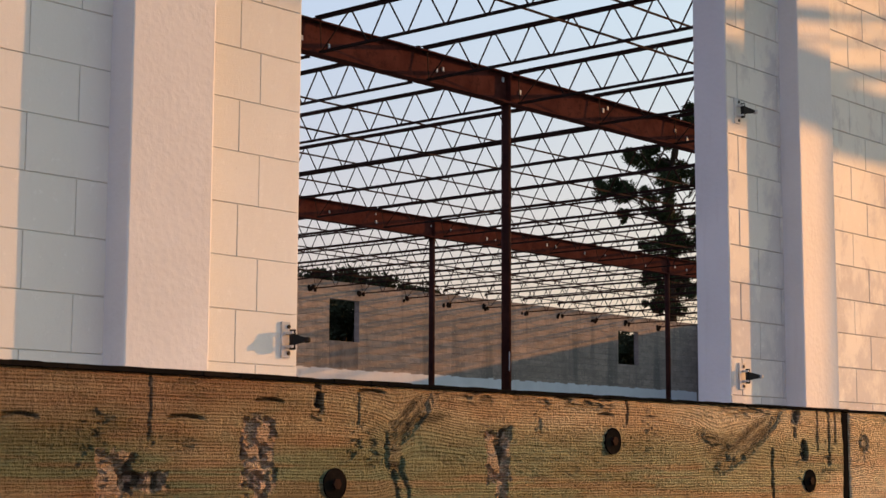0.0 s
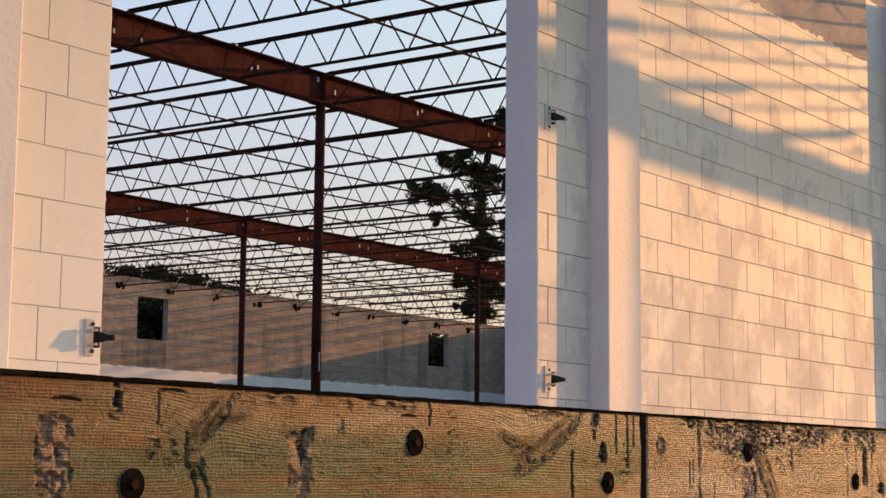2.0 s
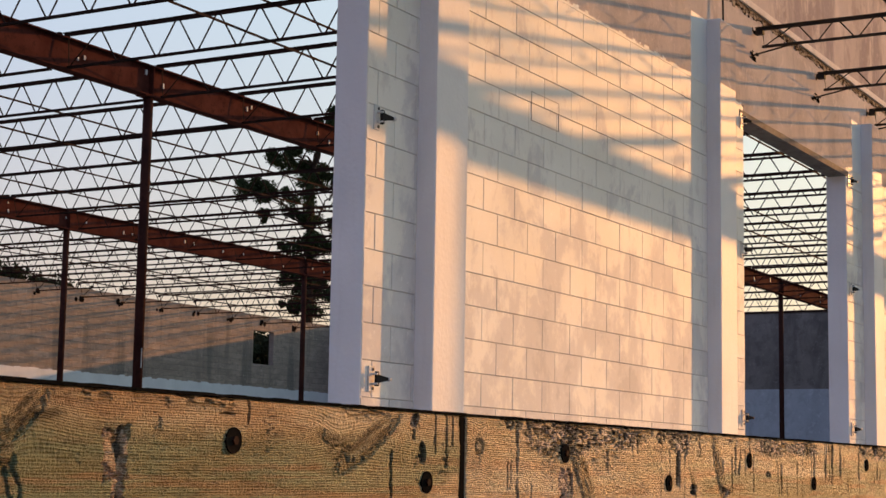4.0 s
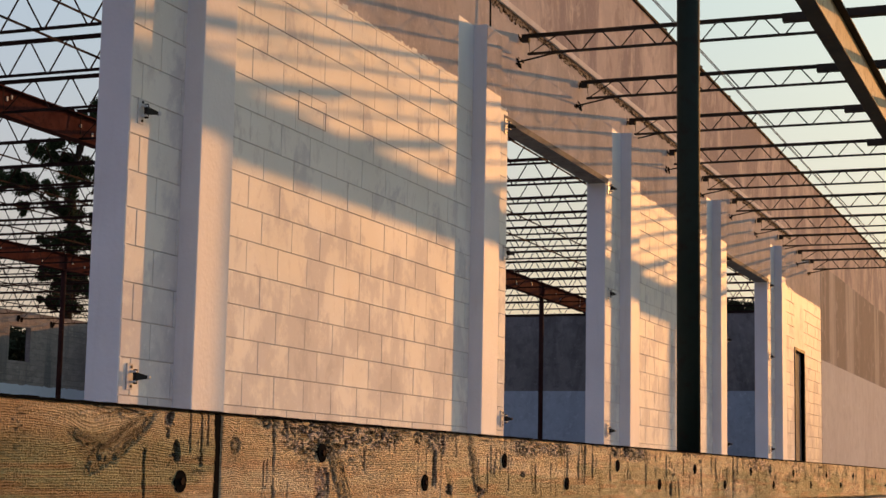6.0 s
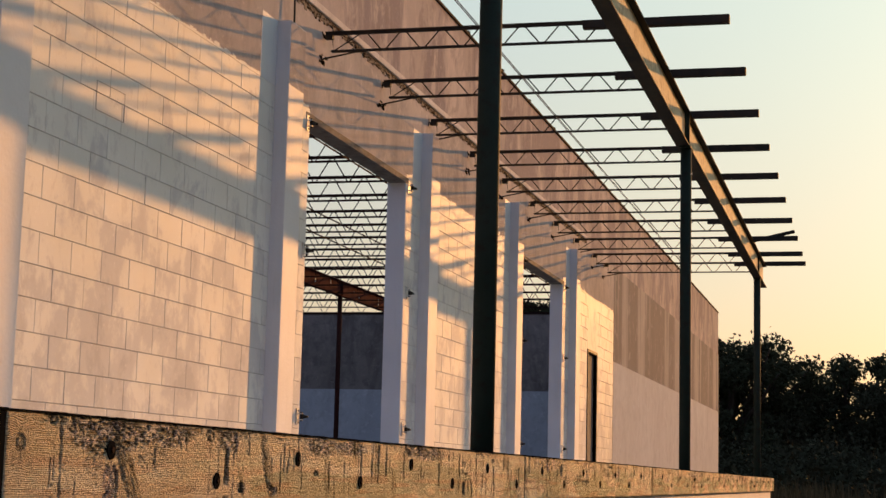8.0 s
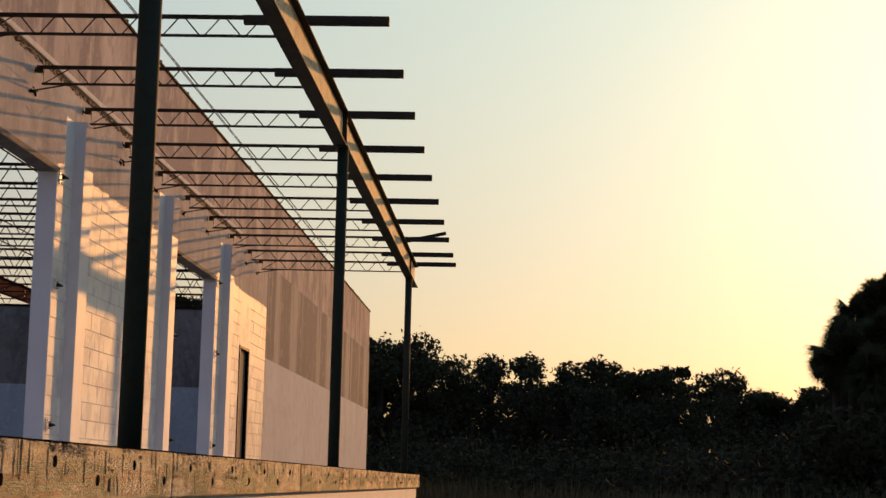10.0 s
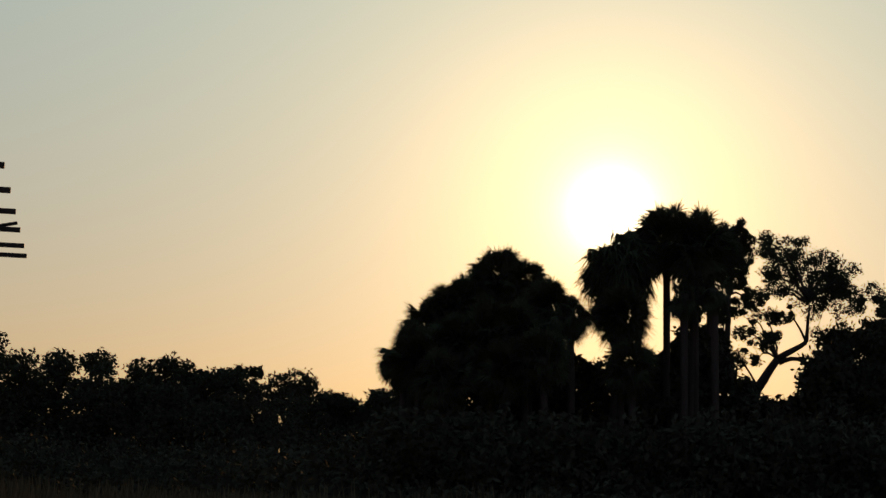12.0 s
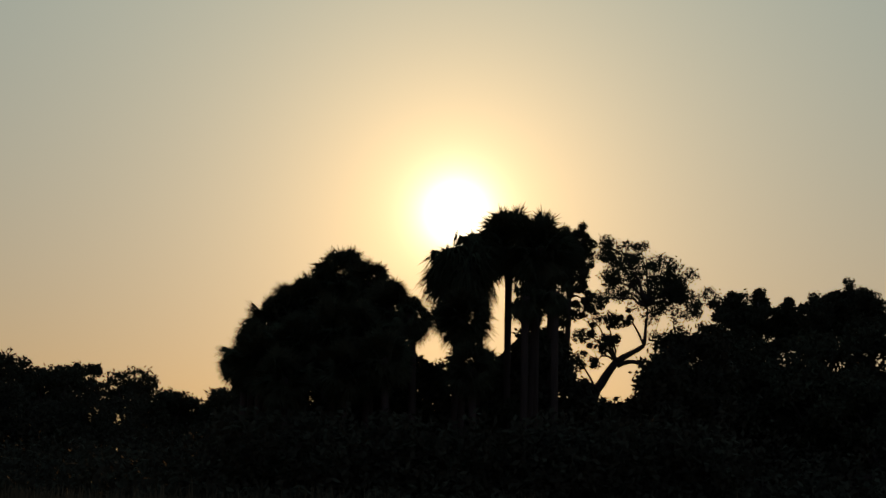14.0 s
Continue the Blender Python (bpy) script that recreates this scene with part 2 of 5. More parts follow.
def leaves(name, a, b):
    n = Nodes(name)
    c = n.mix(n.island(), a, b)
    m = n.done(c, 0.9, spec=0.06)
    return m


def bark():
    n = Nodes("bark")
    c = n.mix(n.noise(6, 5, 0.6, n.stretch((1, 1, 0.25))), (0.03, 0.024, 0.018), (0.075, 0.06, 0.045))
    return n.done(c, 0.9, bump=n.noise(25, 4, 0.6, n.stretch((1, 1, 0.3))), depth=0.02, spec=0.05)


def earth():
    n = Nodes("sandy_earth")
    c = n.mix(n.ramp(n.noise(0.35, 6), [(0.35, 0.0), (0.65, 1.0)]), (0.06, 0.07, 0.03), (0.13, 0.11, 0.07))
    c = n.mix(n.ramp(n.noise(7, 5), [(0.45, 0.0), (0.7, 0.6)]), c, (0.16, 0.14, 0.10))
    return n.done(c, 0.95, bump=n.noise(9, 6), depth=0.03)


def slab():
    n = Nodes("concrete_slab")
    c = n.mix(n.noise(1.2, 5), (0.30, 0.29, 0.27), (0.42, 0.40, 0.37))
    return n.done(n.mix(n.ramp(n.noise(6, 5), [(0.5, 0.0), (0.75, 0.5)]), c, (0.2, 0.19, 0.18)), 0.85, bump=n.noise(40, 4), depth=0.004)


def old_timber():
    n = Nodes("weathered_timber")
    tone = n.attribute("tone")["Color"]
    flow = n.attribute("flow")["Fac"]
    sep = n.t.nodes.new("ShaderNodeSeparateXYZ")
    n.link(n.where, sep.inputs[0])

    def along(kx, kz):
        v = n.t.nodes.new("ShaderNodeCombineXYZ")
        n.link(n.calc("MULTIPLY", sep.outputs[0], kx), v.inputs[0])
        n.link(n.calc("MULTIPLY", flow, kz), v.inputs[2])
        return v.outputs[0]

    # growth rings: thin dark lines a few millimetres apart that follow the grain
    sway = n.noise(1.0, 3, 0.6, along(2.2, 55))
    ring = n.calc("SINE", n.calc("ADD", n.calc("MULTIPLY", flow, 1500.0), n.calc("MULTIPLY", sway, 9.0)))
    ring = n.calc("ADD", n.calc("MULTIPLY", ring, 0.20), n.calc("MULTIPLY", n.noise(1.0, 4, 0.7, along(9, 330), 0.5), 1.08))
    strong = n.ramp(n.noise(1.0, 4, 0.6, along(2.5, 30)), [(0.34, 0.25), (0.62, 1.0)])
    chatter = n.noise(1.0, 3, 0.6, along(170, 110), 0.3)
    fibre = n.noise(1.0, 5, 0.75, along(55, 520), 0.4)
    speck = n.noise(1.0, 5, 0.75, n.stretch((130, 100, 230)), 0.6)
    red = n.t.nodes.new("ShaderNodeSeparateColor")
    n.link(tone, red.inputs[0])
    bare = n.calc("SUBTRACT", 1.0, n.calc("MULTIPLY", red.outputs[0], 0.72))
    line = n.calc("MULTIPLY", n.calc("MULTIPLY", n.ramp(ring, [(0.20, 0.62), (0.42, 0.0)]), strong), bare)
    deep = n.mix(1.0, tone, (0.36, 0.275, 0.22), "MULTIPLY")
    c = n.mix(n.calc("MULTIPLY", n.ramp(ring, [(0.60, 0.0), (0.80, 0.6)]), strong), tone, n.mix(1.0, tone, (1.38, 1.33, 1.25), "MULTIPLY"))
    c = n.mix(line, c, deep)
    c = n.mix(n.calc("MULTIPLY", n.ramp(fibre, [(0.34, 0.6), (0.44, 0.0)]), bare), c, deep)
    c = n.mix(n.calc("MULTIPLY", n.ramp(chatter, [(0.34, 0.5), (0.46, 0.0)]), bare), c, deep)
    c = n.mix(n.ramp(chatter, [(0.56, 0.0), (0.66, 0.45)]), c, n.mix(1.0, tone, (1.5, 1.45, 1.35), "MULTIPLY"))
    stain = n.noise(1.0, 5, 0.65, along(7, 26), 0.3)
    # red-brown and green blotches, strongest on the first timber
    first = n.ramp(n.calc("MULTIPLY", sep.outputs[0], 0.1), [(0.26, 1.0), (0.34, 0.3)])
    brown = n.calc("MULTIPLY", n.ramp(n.noise(1.0, 5, 0.65, along(4, 16), 0.4), [(0.44, 0.0), (0.60, 0.75)]), first)
    c = n.mix(brown, c, n.mix(1.0, c, (0.84, 0.64, 0.52), "MULTIPLY"))
    green = n.calc("MULTIPLY", n.ramp(n.noise(1.0, 5, 0.65, along(5, 9), 0.4), [(0.56, 0.0), (0.66, 0.7)]), first)
    c = n.mix(green, c, n.mix(1.0, c, (0.62, 0.86, 0.92), "MULTIPLY"))
    c = n.mix(n.calc("MULTIPLY", n.ramp(stain, [(0.52, 0.0), (0.68, 0.7)]), bare), c, n.mix(1.0, c, (0.45, 0.38, 0.33), "MULTIPLY"))
    c = n.mix(n.ramp(speck, [(0.655, 0.0), (0.69, 0.8)]), c, (0.03, 0.02, 0.014))
    return n.done(c, 0.64, bump=n.mix(0.6, n.mix(0.5, ring, fibre), n.mix(0.35, chatter, speck)), depth=0.03, spec=0.36)


M = dict(
    block=painted_block(), smooth=painted_smooth(),
    dull=raw_concrete("dull_white_paint", (0.65, 0.60, 0.57), (0.72, 0.675, 0.645), (0.53, 0.485, 0.46), 0.35), joint=mortar(),
    raw=raw_concrete("bare_stucco", (0.50, 0.41, 0.36), (0.63, 0.53, 0.47), (0.33, 0.275, 0.25), 0.55),
    parapet=streaked_parapet(),
    dusty=steel("dusty_steel", (0.13, 0.11, 0.10), (0.21, 0.18, 0.16), (0.08, 0.055, 0.045)),
    strip=raw_concrete("pale_flashing", (0.76, 0.65, 0.57), (0.82, 0.72, 0.65), (0.55, 0.45, 0.39), 0.3),
    # greyed copy of the white paint: carries the shade on the end wall's dado
    dim=raw_concrete("greyed_white_paint", (0.38, 0.385, 0.40), (0.46, 0.465, 0.48), (0.30, 0.30, 0.30), 0.4),
    grey=streaked_panel(),
    rendered=raw_concrete("dark_render", (0.19, 0.16, 0.14), (0.26, 0.22, 0.195), (0.10, 0.085, 0.075), 0.7),
    old=old_blockwork(), slab=slab(), earth=earth(),
    primer=steel("red_oxide_primer", (0.055, 0.016, 0.012), (0.092, 0.030, 0.022), (0.035, 0.014, 0.011), 0.95, 0.02),
    joist=steel("dark_rusty_steel", (0.020, 0.011, 0.009), (0.034, 0.017, 0.013), (0.055, 0.022, 0.015), 0.85, 0.05),
    green=steel("dark_green_paint", (0.016, 0.026, 0.019), (0.026, 0.036, 0.027), (0.025, 0.017, 0.012), 0.7),
    tan=steel("sunlit_tan_paint", (0.76, 0.585, 0.33), (0.84, 0.66, 0.39), (0.40, 0.23, 0.12)),
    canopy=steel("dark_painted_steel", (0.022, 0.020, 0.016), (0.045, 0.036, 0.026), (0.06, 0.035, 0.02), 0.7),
    zinc=steel("galvanised_steel", (0.45, 0.45, 0.44), (0.62, 0.62, 0.60), (0.30, 0.22, 0.16), 0.4),
    black=steel("black_iron", (0.012, 0.011, 0.010), (0.022, 0.02, 0.018), (0.05, 0.03, 0.02), 0.6),
    matt_black=steel("dead_black", (0.008, 0.007, 0.006), (0.016, 0.013, 0.011), (0.03, 0.022, 0.016), 1.0, 0.0),
    maroon=steel("dark_maroon_paint", (0.035, 0.012, 0.010), (0.06, 0.02, 0.015), (0.02, 0.010, 0.008), 0.85, 0.06),
    timber=old_timber(), bark=bark(),
    oak=leaves("oak_leaves", (0.030, 0.034, 0.018), (0.044, 0.048, 0.026)),
    palm=leaves("palm_leaves", (0.032, 0.038, 0.019), (0.052, 0.058, 0.030)),
    pine=leaves("pine_needles", (0.0243, 0.0365, 0.0162), (0.0486, 0.0648, 0.0284)),
    scrub=leaves("scrub_leaves", (0.030, 0.031, 0.018), (0.046, 0.046, 0.027)),
    grass=leaves("dry_grass", (0.05, 0.047, 0.024), (0.12, 0.10, 0.055)),
)


# ---------------------------------------------------------------- shapes
class Shape:
    """Vertices and faces gathered for one mesh."""

    def __init__(self):
        self.v, self.f = [], []

    def add(self, verts, faces):
        k = len(self.v)
        self.v += [tuple(p) for p in verts]
        self.f += [tuple(k + i for i in q) for q in faces]
        return self

    def box(self, x0, x1, y0, y1, z0, z1, bevel=0.0):
        if bevel <= 0:
            p = [(x, y, z) for z in (z0, z1) for y in (y0, y1) for x in (x0, x1)]
            return self.add(p, [(0, 2, 3, 1), (4, 5, 7, 6), (0, 1, 5, 4), (2, 6, 7, 3), (0, 4, 6, 2), (1, 3, 7, 5)])
        bm = bmesh.new()
        bmesh.ops.create_cube(bm, size=1, matrix=Matrix.LocRotScale(((x0 + x1) / 2, (y0 + y1) / 2, (z0 + z1) / 2), None, (x1 - x0, y1 - y0, z1 - z0)))
        bmesh.ops.bevel(bm, geom=bm.edges[:], offset=bevel, segments=2, profile=0.6, affect="EDGES")
        bm.verts.ensure_lookup_table()
        self.add([v.co for v in bm.verts], [[v.index for v in f.verts] for f in bm.faces])
        bm.free()
        return self

    def rod(self, a, b, r, sides=6, r2=None, caps=True):
        a, b = Vector(a), Vector(b)
        q = (b - a).to_track_quat("Z", "Y")
        r2 = r if r2 is None else r2
        ring = [Vector((math.cos(2 * math.pi * i / sides), math.sin(2 * math.pi * i / sides), 0)) for i in range(sides)]
        p = [a + q @ (c * r) for c in ring] + [b + q @ (c * r2) for c in ring]
        f = [(i, (i + 1) % sides, sides + (i + 1) % sides, sides + i) for i in range(sides)]
        if caps:
            f += [tuple(reversed(range(sides))), tuple(range(sides, 2 * sides))]
        return self.add(p, f)

    def tube(self, pts, radii, sides=8):
        pts = [Vector(p) for p in pts]
        rings = []
        for i, p in enumerate(pts):
            d = (pts[min(i + 1, len(pts) - 1)] - pts[max(i - 1, 0)]).normalized()
            q = d.to_track_quat("Z", "Y")
            rings.append([p + q @ Vector((math.cos(2 * math.pi * k / sides), math.sin(2 * math.pi * k / sides), 0)) * radii[i] for k in range(sides)])
        f = [(i * sides + k, i * sides + (k + 1) % sides, (i + 1) * sides + (k + 1) % sides, (i + 1) * sides + k) for i in range(len(pts) - 1) for k in range(sides)]
        f += [tuple(reversed(range(sides))), tuple(range((len(pts) - 1) * sides, len(pts) * sides))]
        return self.add([p for r in rings for p in r], f)

    def prism(self, profile, a0, a1, axis="y"):
        """A profile of (across, up) points drawn out along y or x."""
        n = len(profile)
        p = [(q[0], a, q[1]) if axis == "y" else (a, q[0], q[1]) for a in (a0, a1) for q in profile]
        return self.add(p, [(i, (i + 1) % n, n + (i + 1) % n, n + i) for i in range(n)] + [tuple(reversed(range(n))), tuple(range(n, 2 * n))])

    def mesh(self, name, material, smooth=False):
        me = bpy.data.meshes.new(name)
        me.from_pydata(self.v, [], self.f)
        me.materials.append(material)
        if smooth:
            me.polygons.foreach_set("use_smooth", [True] * len(me.polygons))
        me.update()
        return me


def part(name, shape, material, parent=None, label="", smooth=False):
    ob = new(name, shape.mesh(name, material, smooth))
    ob.parent = parent
    if label:
        ob["label"] = label
    return ob


def thing(name, x, y, z, label, category, group="", kind=""):
    ob = new(name)
    ob.location = (x, y, z)
    return tagged(ob, label, category, group, kind)


def quads(name, corners, material, parent=None, faces_of=4):
    """One mesh of loose flat leaves: corners is an array (n, faces_of, 3)."""
    n = len(corners)
    me = bpy.data.meshes.new(name)
    me.vertices.add(n * faces_of)
    me.vertices.foreach_set("co", np.asarray(corners, dtype=np.float32).ravel())
    me.loops.add(n * faces_of)
    me.loops.foreach_set("vertex_index", np.arange(n * faces_of, dtype=np.int32))
    me.polygons.add(n)
    me.polygons.foreach_set("loop_start", np.arange(0, n * faces_of, faces_of, dtype=np.int32))
    me.materials.append(material)
    me.update(calc_edges=True)
    ob = new(name, me)
    ob.parent = parent
    return ob


# ---------------------------------------------------------------- the plan
WALL, BACK, THICK = 4.70, 34.2, 0.195      # face of the front wall, face of the back wall
FLOOR = 1.15                               # loading dock and hall floor above the ground
TOP, PAINT = 6.30, 4.162                   # top of the walls, top of the painted blockwork
END = 52.9                                 # end wall
LEFT = -13.0
OPENINGS = [(4.48, 7.55, 4.07), (13.58, 16.68, 4.07), (22.72, 25.80, 4.07), (28.25, 29.16, 3.20)]
PILASTERS = [3.58, 8.10, 12.70, 17.27, 21.84, 26.41]
COURSE, LONG, FIRST = 0.1955, 0.411, 1.617 - 3 * 0.1955

# ---------------------------------------------------------------- ground, dock, hall floor
s = Shape()
steps = [-400, -120, -50, -20, -8, 0, 6, 14, 24, 36, 50, 70, 100, 150, 260, 600, 1500, 3500]
side = [-2500, -600, -200, -90, -50, -30, -18, -10, -4, 1.5, 8, 20, 40, 80, 200, 700, 2500]
for a, x in enumerate(steps):
    for y in side:
        far = max(abs(x), abs(y))
        s.v.append((x, y, 0 if far < 12 else 0.18 * noise.noise(Vector((x * 0.11, y * 0.11, 0)))))
w = len(side)
s.f = [(a * w + b, (a + 1) * w + b, (a + 1) * w + b + 1, a * w + b + 1) for a in range(len(steps) - 1) for b in range(w - 1)]
tagged(part("ground", s, M["earth"]), "dark sandy field with sparse grass", "ground", kind="structure")

DOCK_END = 28.95
s = Shape().box(LEFT, DOCK_END, 1.715, WALL - 0.002, 0.0, FLOOR - 0.012, 0.012)
DOCK = tagged(part("loading_dock", s, M["smooth"]), "white painted concrete loading dock along the wall", "dock", kind="structure")
s = Shape().box(LEFT, END + 0.1, WALL + 0.002, BACK + 0.2, 0.0, FLOOR - 0.002)
tagged(part("floor", s, M["slab"]), "bare concrete floor slab of the roofless hall", "floor", kind="structure")

# ---------------------------------------------------------------- front wall


def wall_boxes(s, x0, x1, y0, y1, z0, z1, holes):
    """A wall with openings that run from the bottom up to a height."""
    at = x0
    for a, b, h in holes:
        if b <= x0 or a >= x1:
            continue
        s.box(at, a, y0, y1, z0, z1)
        if h < z1:
            s.box(a, b, y0, y1, max(h, z0), z1)
        at = b
    s.box(at, x1, y0, y1, z0, z1)


s = Shape()
wall_boxes(s, LEFT, END, WALL + 0.0055, WALL + THICK, 0.0, PAINT, OPENINGS)
front = tagged(part("wall_front", s, M["joint"]), "white painted concrete block wall with bare stucco above", "wall", kind="structure")
s = Shape()
wall_boxes(s, LEFT, END - 0.001, WALL - 0.001, WALL + THICK, PAINT, 5.0, [])
part("stucco_band", s, M["raw"], front, "bare tan stucco above the paint line")
s = Shape().box(LEFT, END - 0.001, WALL + 0.012, WALL + THICK, 5.0, TOP)
part("parapet", s, M["parapet"], front, "stained grey-brown parapet")
s = Shape().box(LEFT, END + 0.01, WALL - 0.012, WALL + THICK + 0.02, TOP, TOP + 0.035, 0.008)
part("coping", s, M["joist"], front, "rusty metal coping edge")
# the far stretch of the wall: smooth white paint below, bare grey panels above
s = Shape().box(31.12, END + 0.002, WALL - 0.004, WALL + 0.01, 0.0, 3.24)
part("painted_dado", s, M["dull"], front, "dull white painted dado")
s = Shape().box(31.12, END + 0.002, WALL - 0.006, WALL + 0.012, 3.24, 5.0)
part("bare_panel", s, M["grey"], front, "bare grey concrete above the white dado")
# flashing strip and torn felt on the wall above the canopy joists
random.seed(4)
part("flashing", Shape().box(2.0, 27.95, WALL - 0.026, WALL + 0.013, 5.058, 5.118, 0.006), M["strip"], front, "pale strip of old flashing")
felt, rust = Shape(), Shape()
x = 2.0
while x < 27.9:
    l = random.uniform(0.03, 0.09)
    rust.box(x, x + l + 0.001, WALL - random.uniform(0.0035, 0.006), WALL + 0.01, 5.056 - random.uniform(0.025, 0.085), 5.0575)
    for q in range(6):
        w, h = random.uniform(0.006, 0.025), random.uniform(0.004, 0.016)
        at, low = x + random.uniform(0, l), 5.056 - h - random.uniform(0, 0.08) * random.random() ** 0.6
        felt.box(at, at + w, WALL - random.uniform(0.0065, 0.011), WALL + 0.01, low, low + h)
    x += l
part("torn_roofing", rust, M["dusty"], front, "rusty shreds of old roofing")
part("torn_roofing", felt, M["joist"], front, "black torn roofing felt")
# door frame in the narrow doorway
s = Shape()
s.box(28.20, 28.25, WALL - 0.015, WALL + 0.1, FLOOR, 3.25, 0.004).box(29.16, 29.21, WALL - 0.015, WALL + 0.1, FLOOR, 3.25, 0.004)
s.box(28.25, 29.16, WALL - 0.015, WALL + 0.1, 3.2, 3.25, 0.004)
part("door_frame", s, M["black"], front, "dark steel door frame")

part("door_leaf", Shape().box(28.252, 29.158, WALL + 0.05, WALL + 0.09, FLOOR + 0.01, 3.198, 0.003), M["dusty"], front, "dull brown steel door leaf")

for k, x in enumerate(PILASTERS):
    s = Shape().box(x, x + 0.372, WALL - 0.115, WALL + 0.05, 0.8, 4.70, 0.008)
    part("pilaster", s, M["smooth"], front)
# paint ends lower than the pilaster's head
for k, x in enumerate(PILASTERS):
    s = Shape().box(x + 0.006, x + 0.366, WALL - 0.1165, WALL - 0.09, 4.17 if k % 2 == 0 else 4.22, 4.692)
    part("pilaster_head", s, M["raw"], front)
    part("painted_strip", Shape().box(x - 0.36, x + 0.01, WALL - 0.003, WALL + 0.01, PAINT - 0.01, 4.69), M["smooth"], front)
# ragged upper edge of the paint
random.seed(31)
s, x = Shape(), 0.4
while x < 31.0:
    l = random.uniform(0.015, 0.09)
    if not any(a - 0.02 < x + l and x < b + 0.02 for a, b, h in OPENINGS):
        s.box(x, x + l, WALL - 0.0025, WALL + 0.004, PAINT - 0.012, PAINT + abs(random.gauss(0, 0.014)))
    x += l
part("paint_edge", s, M["block"], front)["kind"] = "stuff"

# lintels over the big openings
for a, b, h in OPENINGS[:3]:
    s = Shape().box(a - 0.10, b + 0.10, WALL - 0.004, WALL + THICK - 0.01, h - 0.012, h + 0.045, 0.003)
    part("lintel", s, M["dusty"], front, "dusty steel lintel over the opening")
    part("lintel_infill", Shape().box(a - 0.001, b + 0.001, WALL - 0.002, WALL + 0.03, h + 0.045, PAINT + 0.002), M["raw"], front)

# steel angle sleeves on the jambs are painted with the wall; smooth reveals
for a, b, h in OPENINGS[:3]:
    for x0, x1 in ((a - 0.02, a + 0.004), (b - 0.004, b + 0.02)):
        s = Shape().box(x0, x1, WALL + 0.003, WALL + THICK + 0.004, 0.9, h, 0.004)
        part("jamb", s, M["smooth"], front)

# ---------------------------------------------------------------- other walls of the hall
WINDOWS = [(33.72, 34.93, 4.60, 5.80), (47.73, 48.95, 4.60, 5.76)]
s = Shape()
at = LEFT
for a, b, z0, z1 in WINDOWS:
    s.box(at, a, BACK, BACK + THICK, 0, TOP)
    s.box(a, b, BACK, BACK + THICK, 0, z0)
    s.box(a, b, BACK, BACK + THICK, z1, TOP)
    at = b
s.box(at, END, BACK, BACK + THICK, 0, TOP)
back = tagged(part("wall_back", s, M["old"]), "stained bare block wall with a white dado", "wall", kind="structure")
s = Shape()
random.seed(8)
x = LEFT
while x < END - 0.3:
    l = random.uniform(0.08, 0.25)
    s.box(x, min(END - 0.3, x + l), BACK - 0.006, BACK + 0.004, FLOOR, 3.80 + random.uniform(-0.025, 0.025))
    x += l
part("painted_dado", s, M["smooth"], back, "roughly painted white dado")
# end wall and dado: the shade they stand in is put into their colours
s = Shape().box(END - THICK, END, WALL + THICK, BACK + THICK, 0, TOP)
end = tagged(part("wall_end", s, M["rendered"]), "end wall with a white dado, their shade put into darker colours", "wall", kind="structure")
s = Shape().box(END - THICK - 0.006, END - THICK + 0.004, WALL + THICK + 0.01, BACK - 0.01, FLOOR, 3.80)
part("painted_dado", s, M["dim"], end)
part("coping", Shape().box(END - THICK - 0.03, END - 0.002, WALL + THICK + 0.03, BACK - 0.01, TOP - 0.05, TOP + 0.02), M["joist"], end)
s = Shape().box(LEFT - THICK, LEFT, WALL, BACK + THICK, 0, TOP)
tagged(part("wall_side", s, M["old"]), "bare block side wall", "wall", kind="structure")

# ---------------------------------------------------------------- hall steel
G1, G2 = 14.5, 24.4
ROOF = 6.42                                # top of the girders


